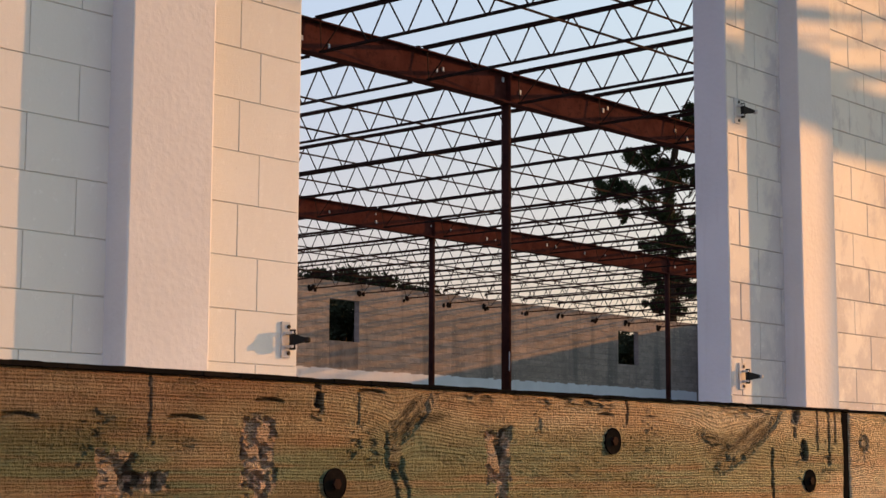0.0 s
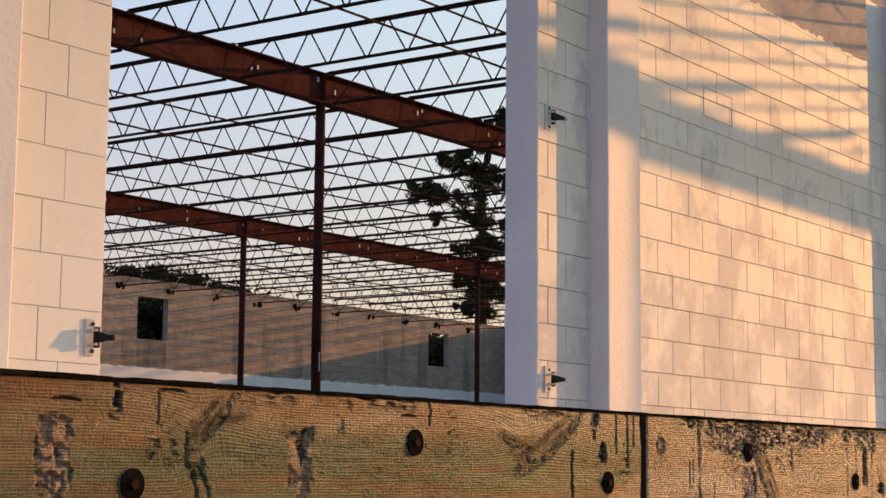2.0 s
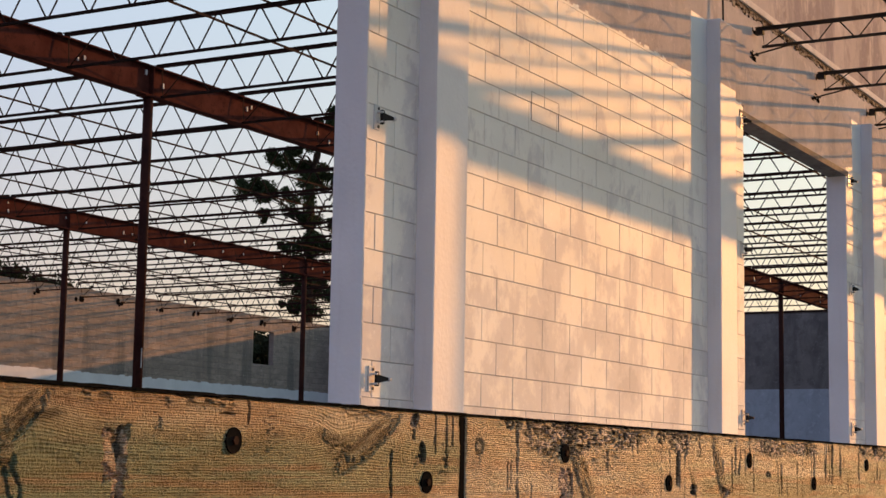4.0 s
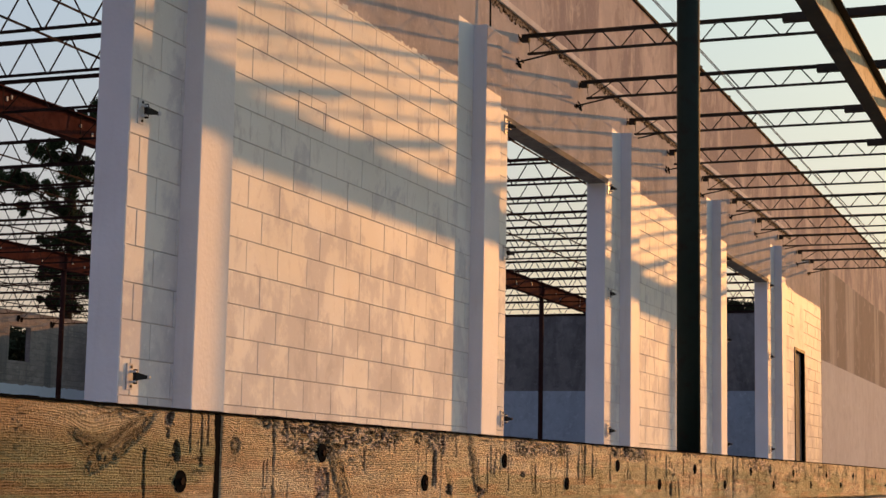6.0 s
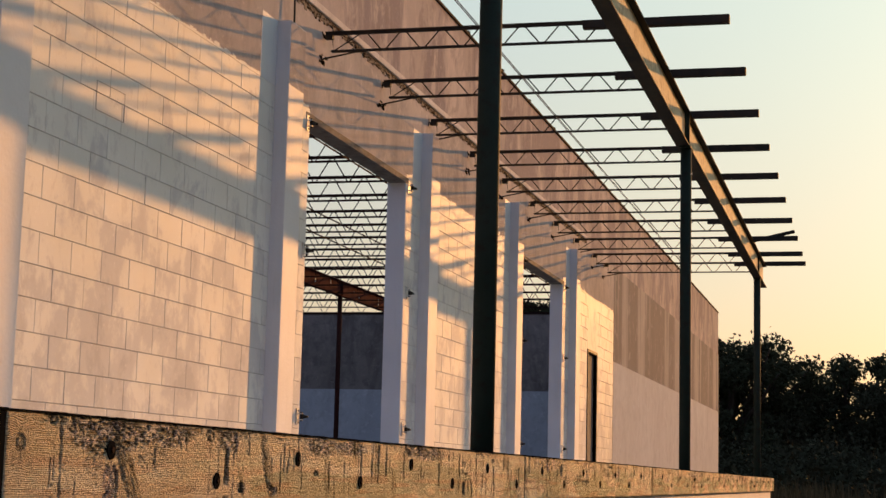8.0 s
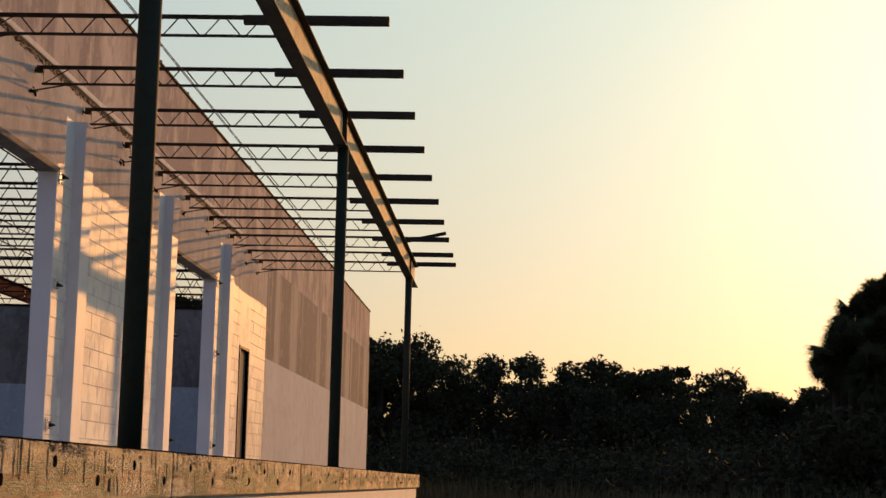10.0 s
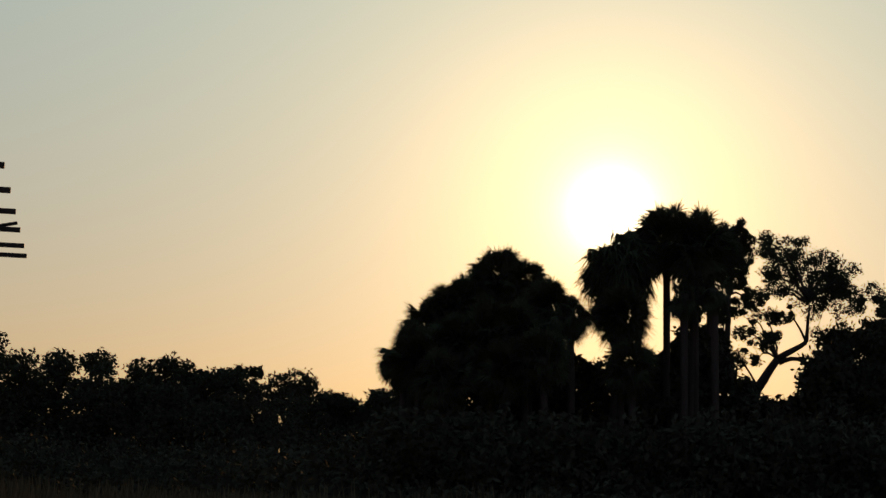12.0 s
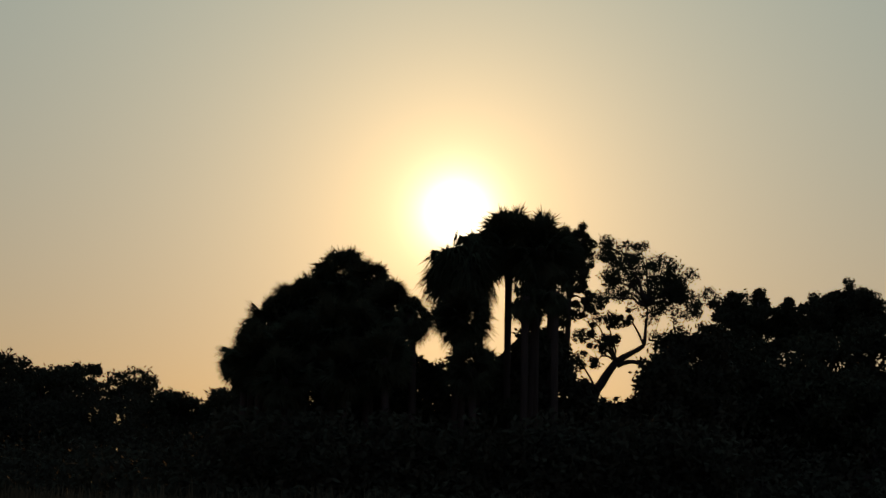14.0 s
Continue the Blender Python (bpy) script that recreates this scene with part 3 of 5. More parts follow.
for y, xs in ((G1, (8.49, 17.66, 26.75, 35.85, 44.95)), (G2, (9.0, 18.1, 27.17, 36.23, 45.3))):
    g = thing("roof_girder", LEFT, y, 6.0, "long red oxide steel girder on pipe columns", "girder", "roof girders")
    run, deep = END - THICK - LEFT, ROOF - 6.0
    part("bottom_flange", Shape().box(0, run, -0.09, 0.09, 0, 0.018, 0.002), M["primer"], g)
    part("top_flange", Shape().box(0, run, -0.09, 0.09, deep - 0.018, deep, 0.002), M["primer"], g)
    part("web", Shape().box(0, run, -0.006, 0.006, 0.018, deep - 0.018), M["primer"], g)
    for x in xs:
        part("stiffener", Shape().box(x - LEFT - 0.005, x - LEFT + 0.005, -0.085, -0.006, 0.018, deep - 0.018), M["primer"], g)
    random.seed(int(y * 10))
    # small pale specks scattered over the girder's web
    for k in range(26):
        for q in range(2):
            tx, tz, r = 14.05 + 1.90 * (k - 6) + random.uniform(-0.5, 0.5) - LEFT, random.uniform(0.12, 0.33), random.uniform(0.010, 0.018)
            part("weld_tab", Shape().box(tx - r, tx + r, -0.022, -0.005, tz - 2.0 * r, tz + 2.0 * r), M["zinc"], g, "small pale speck on the girder web")
    for x in xs:
        c = thing("hall_column", x, y, FLOOR, "slim rust-red steel pipe column in the hall", "column", "hall columns")
        part("shaft", Shape().rod((0, 0, 0.012), (0, 0, 6.0 - FLOOR - 0.012), 0.067, 16), M["maroon"], c, smooth=True)
        part("base_plate", Shape().box(-0.17, 0.17, -0.17, 0.17, 0, 0.03), M["maroon"], c)
        if y == G1 and x == 17.66:
            part("paint_scrape", Shape().rod((-0.012, -0.0585, 1.18), (-0.012, -0.0585, 1.44), 0.0125, 8), M["dim"], c, "pale scrape on the column")
        part("cap_plate", Shape().box(-0.16, 0.16, -0.09, 0.09, 6.0 - FLOOR - 0.014, 6.0 - FLOOR), M["primer"], c)


def bar_joist(name, length, depth, panel, label, group, chord, rod, material, seat=0.06):
    """An open-web joist along y, from (0, 0, 0) at its bearing; the top chord lies over the bearing."""
    j = thing(name, 0, 0, 0, label, "joist", group)
    t = chord
    n = max(2, int(round((length - 1.2 * panel) / panel)))
    start = (length - n * panel) / 2
    for m in (1, -1):
        g0, g1, th = m * t * 0.15, m * t * 0.75, 0.006
        part("top_chord", Shape().prism([(g0, seat - t), (g0 + m * th, seat - t), (g0 + m * th, seat - th), (g1, seat - th), (g1, seat), (g0, seat)], 0, length), material, j)
        b = seat - depth
        part("bottom_chord", Shape().prism([(g0, b), (g1 * 0.8, b), (g1 * 0.8, b + th), (g0 + m * th, b + th), (g0 + m * th, b + t * 0.6), (g0, b + t * 0.6)],
                                           start - panel * 0.35, length - start + panel * 0.35), material, j)
    zt, zb = seat - t * 0.5, seat - depth + t * 0.3
    line = [(0, 0.06, zt), (0, start - panel * 0.3, zb)]
    for k in range(n):
        y = start + k * panel
        line += [(0, y + panel / 2 - 0.02, zt), (0, y + panel / 2 + 0.02, zt), (0, y + panel - 0.02, zb), (0, y + panel + 0.02, zb)]
    line[-2:] = [(0, length - start + panel * 0.3, zb)]
    line.append((0, length - 0.06, zt))
    part("web", Shape().tube(line, [rod] * len(line), 5), material, j)
    part("seat", Shape().box(-t, t, 0.0, 0.10, 0.0, seat - t), material, j)
    part("seat", Shape().box(-t * 0.8, t * 0.8, length - 0.07, length, seat - t - 0.035, seat - t), material, j)
    return j


spans = [(WALL + THICK - 0.1, G1 - 0.005), (G1 + 0.005, G2 - 0.005), (G2 + 0.005, BACK + 0.08)]
xs = [14.05 + 1.90 * k for k in range(-6, 20)]
for y0, y1 in spans:
    first = bar_joist("roof_joist", y1 - y0, 0.47, 0.61, "dark rusty open-web roof joist with zigzag bars", "roof joists", 0.05, 0.011, M["joist"])
    first.location = (xs[0], y0, ROOF)
    for x in xs[1:]:
        copy_thing(first, pose(x + random.uniform(-0.04, 0.04), y0, ROOF))
    for f in (0.34, 0.67):
        y = y0 + f * (y1 - y0)
        for z in (ROOF + 0.055, ROOF - 0.40):
            b = Shape().box(0, xs[-1] - xs[0], -0.013, 0.013, 0, 0.005).box(0, xs[-1] - xs[0], -0.013, -0.008, -0.025, 0)
            ob = part("bridging_angle", b, M["joist"])
            ob.location = (xs[0], y, z)
            tagged(ob, "long thin steel bridging angle across the joists", "bridging", "bridging angles")

# darker ragged band along the back wall's head, black patches at the joist ends
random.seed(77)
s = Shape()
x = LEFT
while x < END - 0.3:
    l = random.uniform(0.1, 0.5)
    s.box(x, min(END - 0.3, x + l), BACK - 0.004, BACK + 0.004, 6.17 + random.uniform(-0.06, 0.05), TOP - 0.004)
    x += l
part("sooty_course", s, M["rendered"], back, "darker uppermost course")
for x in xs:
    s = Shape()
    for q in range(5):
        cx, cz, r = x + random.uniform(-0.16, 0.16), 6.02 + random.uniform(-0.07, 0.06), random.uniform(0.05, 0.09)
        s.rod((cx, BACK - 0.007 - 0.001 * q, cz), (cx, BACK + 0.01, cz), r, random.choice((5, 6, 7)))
    part("dark_pocket", s, M["matt_black"], back, "flat black patches round a joist end")
for a, b, z0, z1 in WINDOWS[:1]:
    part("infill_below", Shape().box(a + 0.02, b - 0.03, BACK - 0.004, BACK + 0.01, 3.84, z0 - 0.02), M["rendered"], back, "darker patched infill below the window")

# ---------------------------------------------------------------- canopy
GY, GZ0, GZ1 = 1.857, 4.46, 4.835
g = thing("canopy_girder", 0.5, GY + 0.04, GZ0, "steel canopy girder, shaded flanges and sunlit web set apart by colour", "girder")
# flanges coloured dark for shade, web coloured bright for the sun on it
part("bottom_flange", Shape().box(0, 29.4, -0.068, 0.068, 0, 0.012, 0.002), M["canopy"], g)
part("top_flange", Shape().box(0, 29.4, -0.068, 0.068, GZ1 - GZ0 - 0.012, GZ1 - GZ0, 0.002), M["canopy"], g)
part("web", Shape().box(0, 29.4, -0.004, 0.004, 0.012, GZ1 - GZ0 - 0.012), M["tan"], g, "tan web, sunlight put into its colour")
for k, x in enumerate((8.12, 17.2, 28.5)):
    c = thing("canopy_post", x, (GY + 0.011, GY + 0.015, 1.903)[k], FLOOR - 0.012, "dark green steel pipe post at the dock edge", "post", "canopy posts")
    part("shaft", Shape().rod((0, 0, 0.012), (0, 0, GZ0 - FLOOR), 0.057, 20), M["green"], c, smooth=True)
    part("base_plate", Shape().box(-0.11, 0.11, -0.085, 0.085, 0, 0.014), M["green"], c)
    part("cap_plate", Shape().box(-0.12, 0.12, -0.06, 0.06, GZ0 - FLOOR - 0.003, GZ0 - FLOOR + 0.012), M["green"], c)
    part("stiffener", Shape().box(-0.005, 0.005, -0.035, 0.018, GZ0 - FLOOR + 0.026, GZ1 - FLOOR - 0.003), M["green"], c)

for k, x in enumerate((8.12, 17.2, 28.5)):
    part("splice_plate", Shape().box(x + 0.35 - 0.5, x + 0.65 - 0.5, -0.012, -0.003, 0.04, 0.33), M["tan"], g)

CANOPY = [13.87 + 1.862 * k for k in range(-6, 0)] + [13.87 + 1.836 * k for k in range(0, 8)] + [28.54, 29.82]
first = bar_joist("canopy_joist", WALL - 0.02 - GY, 0.185, 0.352, "dark open-web canopy joist with a tube outrigger", "canopy joists", 0.032, 0.0065, M["canopy"], 0.075)
part("outrigger", Shape().box(-0.038, 0.038, -0.70, 0.53, 0.002, 0.076, 0.006), M["canopy"], first)
first.location = (CANOPY[0], GY, GZ1)
for x in CANOPY[1:]:
    copy_thing(first, pose(x, GY, GZ1))
for y, z in ((3.27, GZ1 + 0.022), (3.14, GZ1 - 0.112)):
    ob = part("canopy_bridging", Shape().prism([(-0.003, 0), (0.003, 0), (0.003, 0.0015), (-0.0015, 0.0015), (-0.0015, 0.006), (-0.003, 0.006)], CANOPY[0], CANOPY[-1] + 0.05, "x"), M["joist"])
    ob.location = (0, y, z)
    tagged(ob, "thin dark bridging angle tied along the canopy joists", "bridging", "canopy bridging")
loose = thing("loose_outrigger", CANOPY[-3] + 0.22, GY - 0.02, GZ1 + 0.02, "broken steel tube bent up off the canopy", "steel tube")
part("tube", Shape().rod((0, 0.1, 0), (0, -0.62, 0.16), 0.03, 6), M["canopy"], loose)

# ---------------------------------------------------------------- timber bumpers on the dock edge
BEAM_TOP, BEAM_LOW, FACE = 1.163, 0.945, 1.67
JOINTS = [-2.1, 3.10, 8.22, 13.1, 18.15, 23.2, 29.2]
BOLTS = [(1.683 + 0.634 * k, 1.026 if k % 2 == 0 else 1.092) for k in range(-5, 43)]


def lattice(u, v, seed):
    """Smooth value noise over a plane, 0 to 1."""
    iu, iv = np.floor(u).astype(np.int64), np.floor(v).astype(np.int64)
    fu, fv = u - iu, v - iv
    fu, fv = fu * fu * (3 - 2 * fu), fv * fv * (3 - 2 * fv)

    def h(a, b):
        k = (a * 374761393 + b * 668265263 + seed * 974634777) & 0xFFFFFFFF
        k = ((k ^ (k >> 13)) * 1274126177) & 0xFFFFFFFF
        return ((k ^ (k >> 16)) & 0xFFFF) / 65535.0

    return (h(iu, iv) * (1 - fu) + h(iu + 1, iv) * fu) * (1 - fv) + (h(iu, iv + 1) * (1 - fu) + h(iu + 1, iv + 1) * fu) * fv


def layers(u, v, seed, n=4):
    total, a = 0, 0.5
    for k in range(n):
        total = total + a * lattice(u * 2 ** k, v * 2 ** k, seed + k)
        a *= 0.5
    return total / (1 - 0.5 ** n)


def step(a, b, x):
    t = np.clip((x - a) / (b - a), 0, 1)
    return t * t * (3 - 2 * t)


# marks on the wood: kind, place along the dock, height, length, thickness, tilt in degrees
MARKS = [
    ("slit", 1.182, 1.107, 0.028, 0.006, 0), ("slit", 1.423, 1.110, 0.034, 0.006, 0), ("slit", 1.562, 1.135, 0.028, 0.005, 0), ("slit", 1.753, 1.153, 0.032, 0.005, 0),
    ("gouge", 1.318, 1.040, 0.046, 0.046, 0), ("gouge", 1.362, 1.031, 0.060, 0.022, 0), ("gouge", 1.545, 1.066, 0.050, 0.080, 0), ("gouge", 1.549, 1.02, 0.022, 0.05, 0),
    ("gouge", 2.028, 1.068, 0.050, 0.070, 0), ("gouge", 2.035, 1.01, 0.024, 0.05, 0), ("scuff", 1.287, 1.098, 0.030, 0.026, 20), ("scuff", 1.27, 1.062, 0.02, 0.03, 0),
    ("pit", 1.652, 1.140, 0.016, 0.036, 0), ("scuff", 1.645, 1.118, 0.016, 0.016, 30), ("scuff", 1.405, 1.075, 0.05, 0.012, 0), ("score", 1.368, 1.120, 0.004, 0.085, 0), ("score", 1.728, 1.13, 0.004, 0.05, 0),
    ("knot", 1.830, 1.118, 0.055, 0.020, 40), ("knot", 2.740, 1.104, 0.115, 0.026, 27), ("knot", 1.80, 1.065, 0.018, 0.03, 0), ("curl", 1.815, 1.02, 0.014, 0.035, 25), ("knot", 2.62, 1.10, 0.05, 0.012, -10),
    ("smear", 2.645, 1.088, 0.075, 0.026, 14), ("smear", 1.87, 1.115, 0.07, 0.02, 8), ("scuff", 1.74, 1.075, 0.05, 0.04, 0), ("scuff", 2.13, 1.135, 0.03, 0.05, 0), ("slit", 2.30, 1.135, 0.025, 0.005, 0), ("crack", 2.36, 1.14, 0.006, 0.04, 0), ("scuff", 2.42, 1.11, 0.03, 0.05, 0),
    ("gouge", 2.903, 1.146, 0.030, 0.022, 0), ("pit", 2.934, 1.083, 0.026, 0.040, 0), ("crack", 3.030, 1.11, 0.008, 0.11, 0), ("crack", 3.055, 1.13, 0.006, 0.07, 0), ("scuff", 2.93, 1.05, 0.035, 0.05, 0),
    ("crack", 2.817, 1.015, 0.009, 0.14, 0), ("crack", 2.985, 1.12, 0.006, 0.08, 0), ("scuff", 3.02, 1.06, 0.03, 0.06, 0), ("pit", 2.90, 1.12, 0.01, 0.03, 0),
    ("curl", 3.17, 1.098, 0.020, 0.018, 0), ("pit", 3.31, 1.150, 0.036, 0.022, 0), ("crack", 3.345, 1.130, 0.008, 0.07, 0), ("crack", 3.30, 1.04, 0.006, 0.06, 0), ("scuff", 3.36, 1.05, 0.02, 0.04, 0),
    ("char", 3.86, 1.132, 0.38, 0.055, 3), ("char", 3.56, 1.128, 0.34, 0.09, 0), ("knot", 3.70, 1.030, 0.14, 0.034, -48), ("gouge", 3.585, 1.02, 0.05, 0.07, 0), ("scuff", 3.50, 1.06, 0.05, 0.04, 0), ("scuff", 3.80, 1.075, 0.16, 0.03, 3),
    ("pit", 4.17, 1.140, 0.055, 0.028, 0), ("crack", 4.45, 1.128, 0.010, 0.07, 0), ("crack", 4.86, 1.13, 0.010, 0.06, 0), ("knot", 4.60, 1.070, 0.10, 0.030, -62), ("gouge", 4.66, 1.0, 0.05, 0.02, 0),
]
random.seed(63)
x = 4.3
while x < 29:
    wide = 1 + max(0, x - 5) / 3
    MARKS.append(("crack", x + random.uniform(-0.1, 0.1), random.uniform(1.04, 1.135), random.uniform(0.007, 0.014) * wide, random.uniform(0.04, 0.12), 0))
    if random.random() < 0.5:
        MARKS.append(("smear", x + random.uniform(-0.2, 0.2), random.choice((1.03, 1.05, 1.13, 1.14)), random.uniform(0.05, 0.11), random.uniform(0.02, 0.045) * wide, random.uniform(-85, -60)))
    if random.random() < 0.4:
        MARKS.append(("pit", x + random.uniform(-0.2, 0.2), random.uniform(1.0, 1.15), random.uniform(0.03, 0.06) * wide, random.uniform(0.012, 0.03), 0))
    if random.random() < 0.15:
        MARKS.append(("char", x, 1.135, random.uniform(0.1, 0.3) * wide, random.uniform(0.04, 0.07), 0))
    x += random.uniform(0.14, 0.36)


def wood_face(x, z, seed):
    """Depth into the wood, its tone and the height its grain has, over arrays of places along the dock and heights."""
    # wear along the dock; it also carries the sunlit brightness towards the right
    wear_light = 0.10 + 0.45 * step(1.4, 3.1, x) + 0.40 * step(3.10, 3.5, x) - 0.22 * step(7.5, 9.5, x)
    flow = z + 0.010 * layers(x * 1.6, z * 7, seed + 7, 3) + 0.0016 * layers(x * 14, z * 25, seed + 8, 2)
    g = layers(x * 4, flow * 260, seed, 2)
    depth = 0.0012 * g + 0.0022 * layers(x * 9, z * 30, seed + 3) + 0.0016 * (0.6 + 1.6 * wear_light) * layers(x * 70, z * 170, seed + 5, 3)
    w3 = wear_light[..., None]
    mixed = lambda a, b: np.array(a) * (1 - w3) + np.array(b) * w3
    # dimmer light at the left end, painted in as a darker tone
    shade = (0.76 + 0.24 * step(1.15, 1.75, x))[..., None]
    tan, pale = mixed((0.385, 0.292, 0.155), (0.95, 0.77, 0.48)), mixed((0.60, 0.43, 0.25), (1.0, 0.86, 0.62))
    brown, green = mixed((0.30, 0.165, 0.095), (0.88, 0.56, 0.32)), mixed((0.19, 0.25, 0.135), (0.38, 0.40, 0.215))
    tone = tan + (pale - tan) * (step(0.45, 0.66, layers(x * 2.4, z * 22, seed + 21, 4)) * 0.75)[..., None]
    tone = tone + (brown - tone) * (step(0.46, 0.64, layers(x * 1.8, z * 34, seed + 31, 4)) * (0.75 - 0.4 * wear_light))[..., None]
    lowband = step(1.13, 1.075, z + 0.03 * (layers(x * 6, z * 8, seed + 12, 3) - 0.5))
    moss = step(0.43, 0.55, layers(x * 1.9, z * 9, seed + 11, 4) + 0.10 * step(1.4, 1.8, x) * step(3.1, 2.8, x)) * (0.12 + 0.95 * lowband) * (1 - 0.4 * wear_light)
    tone = tone + (green - tone) * moss[..., None]
    ridge = lambda fx, fz, sd: 1 - np.abs(2 * layers(x * fx, z * fz, sd, 4) - 1)
    sparse = step(0.50, 0.64, layers(x * 5, z * 16, seed + 42, 3))
    rust = step(0.56, 0.66, layers(x * 3.0, z * 60, seed + 35, 4)) * (0.25 + 0.75 * step(1.10, 1.04, z))
    tone = tone + (mixed((0.33, 0.155, 0.08), (0.70, 0.36, 0.18)) - tone) * (0.42 * rust)[..., None]
    dark = step(0.93, 0.98, ridge(24, 34, seed + 41)) * sparse * 0.30
    # short fibres broken out in patches
    rough = step(0.52, 0.66, layers(x * 4.5, z * 14, seed + 43, 3))
    torn = step(0.58, 0.63, layers(x * 55, z * 330, seed + 45, 3)) * rough
    nick = step(0.66, 0.70, layers(x * 150, z * 190, seed + 47, 3)) * rough
    depth = depth + 0.0010 * torn + 0.0006 * nick + 0.0012 * rough * layers(x * 110, z * 160, seed + 46, 2)
    dark = np.maximum(dark, np.maximum(torn * 0.18, nick * 0.05))
    # whole courses of the grain lifted and broken short along the upper edge
    lift = step(1.13, 1.155, z) * step(0.48, 0.60, layers(x * 7, z * 5, seed + 48, 3)) * step(0.5, 0.56, layers(x * 40, z * 260, seed + 49, 3))
    depth = depth + 0.004 * lift
    dark = np.maximum(dark, 0.8 * lift)
    # upright checks, coloured black, more of them on the worn lengths
    rows = 1 - np.abs(2 * layers(x * 20 + 0.12 * layers(x * 50, z * 70, seed + 53, 2), z * 1.2, seed + 51, 2) - 1)
    checks = step(0.94, 0.975, rows) * step(0.50, 0.62, layers(x * 4.0, z * 14, seed + 57, 3)) * np.clip(wear_light * 2.2 - 1.1, 0, 1)
    depth = depth + 0.008 * checks
    dark = np.maximum(dark, checks * 0.95)
    for kind, mx, mz, l, w, tilt in MARKS:
        cols = np.abs(x[:, 0] - mx) < 1.5 * (l + w) + 0.06
        if not cols.any():
            continue
        c0, c1 = np.argmax(cols), len(cols) - np.argmax(cols[::-1])
        S = slice(c0, c1)
        X, Z, D, K, T, F = x[S], z[S], depth[S], dark[S], tone[S], flow[S]
        a = math.radians(tilt)
        dx, dz = X - mx, Z - mz
        u, v = (dx * math.cos(a) + dz * math.sin(a)) / l, (-dx * math.sin(a) + dz * math.cos(a)) / w
        rag = layers(X * 120, Z * 120, seed + 61, 4)
        if kind == "slit":
            m = step(1, 0.6, np.abs(u)) * step(0.5, 0.25, np.abs(v + 0.5 - (1 - u * u) * 0.6))
            D += 0.007 * m
            K[:] = np.maximum(K, 0.6 * m)
        elif kind == "score":
            m = step(0.5, 0.3, np.abs(u + 0.9 * (rag - 0.5))) * step(0.5, 0.42, np.abs(v + 0.2 * (rag - 0.5)))
            D += 0.003 * m
            K[:] = np.maximum(K, 0.45 * m)
        elif kind == "crack":
            m = step(0.5, 0.3, np.abs(u + 0.9 * (rag - 0.5))) * step(0.5, 0.42, np.abs(v + 0.2 * (rag - 0.5)))
            D += 0.012 * m
            K[:] = np.maximum(K, 0.97 * m)
        elif kind == "pit":
            m = step(0.62, 0.48, np.hypot(u, v) + 0.8 * (rag - 0.5)) * step(0.36, 0.46, rag)
            D += 0.009 * m
            K[:] = np.maximum(K, 0.93 * m)
        elif kind == "scuff":
            m = step(1.0, 0.5, np.hypot(u, v)) * step(0.58, 0.62, layers(X * 70, Z * 200, seed + 63, 4))
            D += 0.0025 * m
            K[:] = np.maximum(K, 0.4 * m)
        elif kind == "gouge":
            inside = step(0.58, 0.50, np.maximum(np.abs(u), np.abs(v)) + 0.45 * (rag - 0.5))
            wide_ = layers(X * 75 + 0.8 * rag, Z * 30, seed + 71, 4)
            cross = layers(X * 45, Z * 120, seed + 73, 4)
            fibre = layers(X * 60, Z * 420, seed + 77, 3)
            big = np.maximum(step(0.47, 0.53, wide_), 0.8 * step(0.55, 0.60, cross))
            cut = 0.006 * big + 0.002 * fibre + 0.002 * cross
            D += inside * (cut - 0.001)
            fresh = np.array((0.95, 0.66, 0.48)) + 0.3 * (T - np.array((0.95, 0.66, 0.48)))
            T += (fresh - T) * (inside * 0.85)[..., None]
            # shadows between the pinkish chips, put in as black tone
            K[:] = np.maximum(K * (1 - inside), inside * np.maximum(0.85 * step(0.58, 0.62, wide_), 0.35 * step(0.94, 0.98, 1 - np.abs(2 * layers(X * 60, Z * 60, seed + 79, 3) - 1))))
        elif kind in ("knot", "curl"):
            F += 0.016 * np.exp(-(u * u * 0.6 + (dz / 0.05) ** 2)) * np.sign(v + 0.001) * np.clip(np.abs(v), 0, 1)
            streak = layers((X * math.cos(a) + Z * math.sin(a)) * 22, (-X * math.sin(a) + Z * math.cos(a)) * 190, seed + 67, 3)
            r = np.hypot(u, v) + 0.6 * (rag - 0.5)
            if kind == "curl":
                ring = step(0.30, 0.12, np.abs(r - 0.8))
                D += 0.003 * ring
                K[:] = np.maximum(K, 0.6 * ring)
                continue
            m = step(1.05, 0.5, r)
            ring = step(0.34, 0.12, np.abs(r - 0.95)) * step(0.30, 0.5, rag) * np.maximum(step(0.3, -0.3, v), step(-0.4, -0.8, u))
            D += 0.003 * ring
            K[:] = np.maximum(K, (0.6 if l > 0.08 else 0.3) * ring)
            D += 0.006 * m * streak - 0.003 * m
            T += (np.array((0.30, 0.25, 0.15)) - T) * (0.6 * m)[..., None]
            K[:] = np.maximum(K, 0.92 * m * step(0.44, 0.54, streak) * step(0.15, 0.6, np.abs(v) + 0.4 * rag))
        elif kind == "smear":
            m = step(1.0, 0.2, np.hypot(u, v) + 0.4 * (rag - 0.5))
            streak = layers((X * math.cos(a) + Z * math.sin(a)) * 12, (-X * math.sin(a) + Z * math.cos(a)) * 120, seed + 69, 3)
            T += (np.array((0.15, 0.13, 0.06)) - T) * (0.75 * m * step(0.3, 0.55, streak))[..., None]
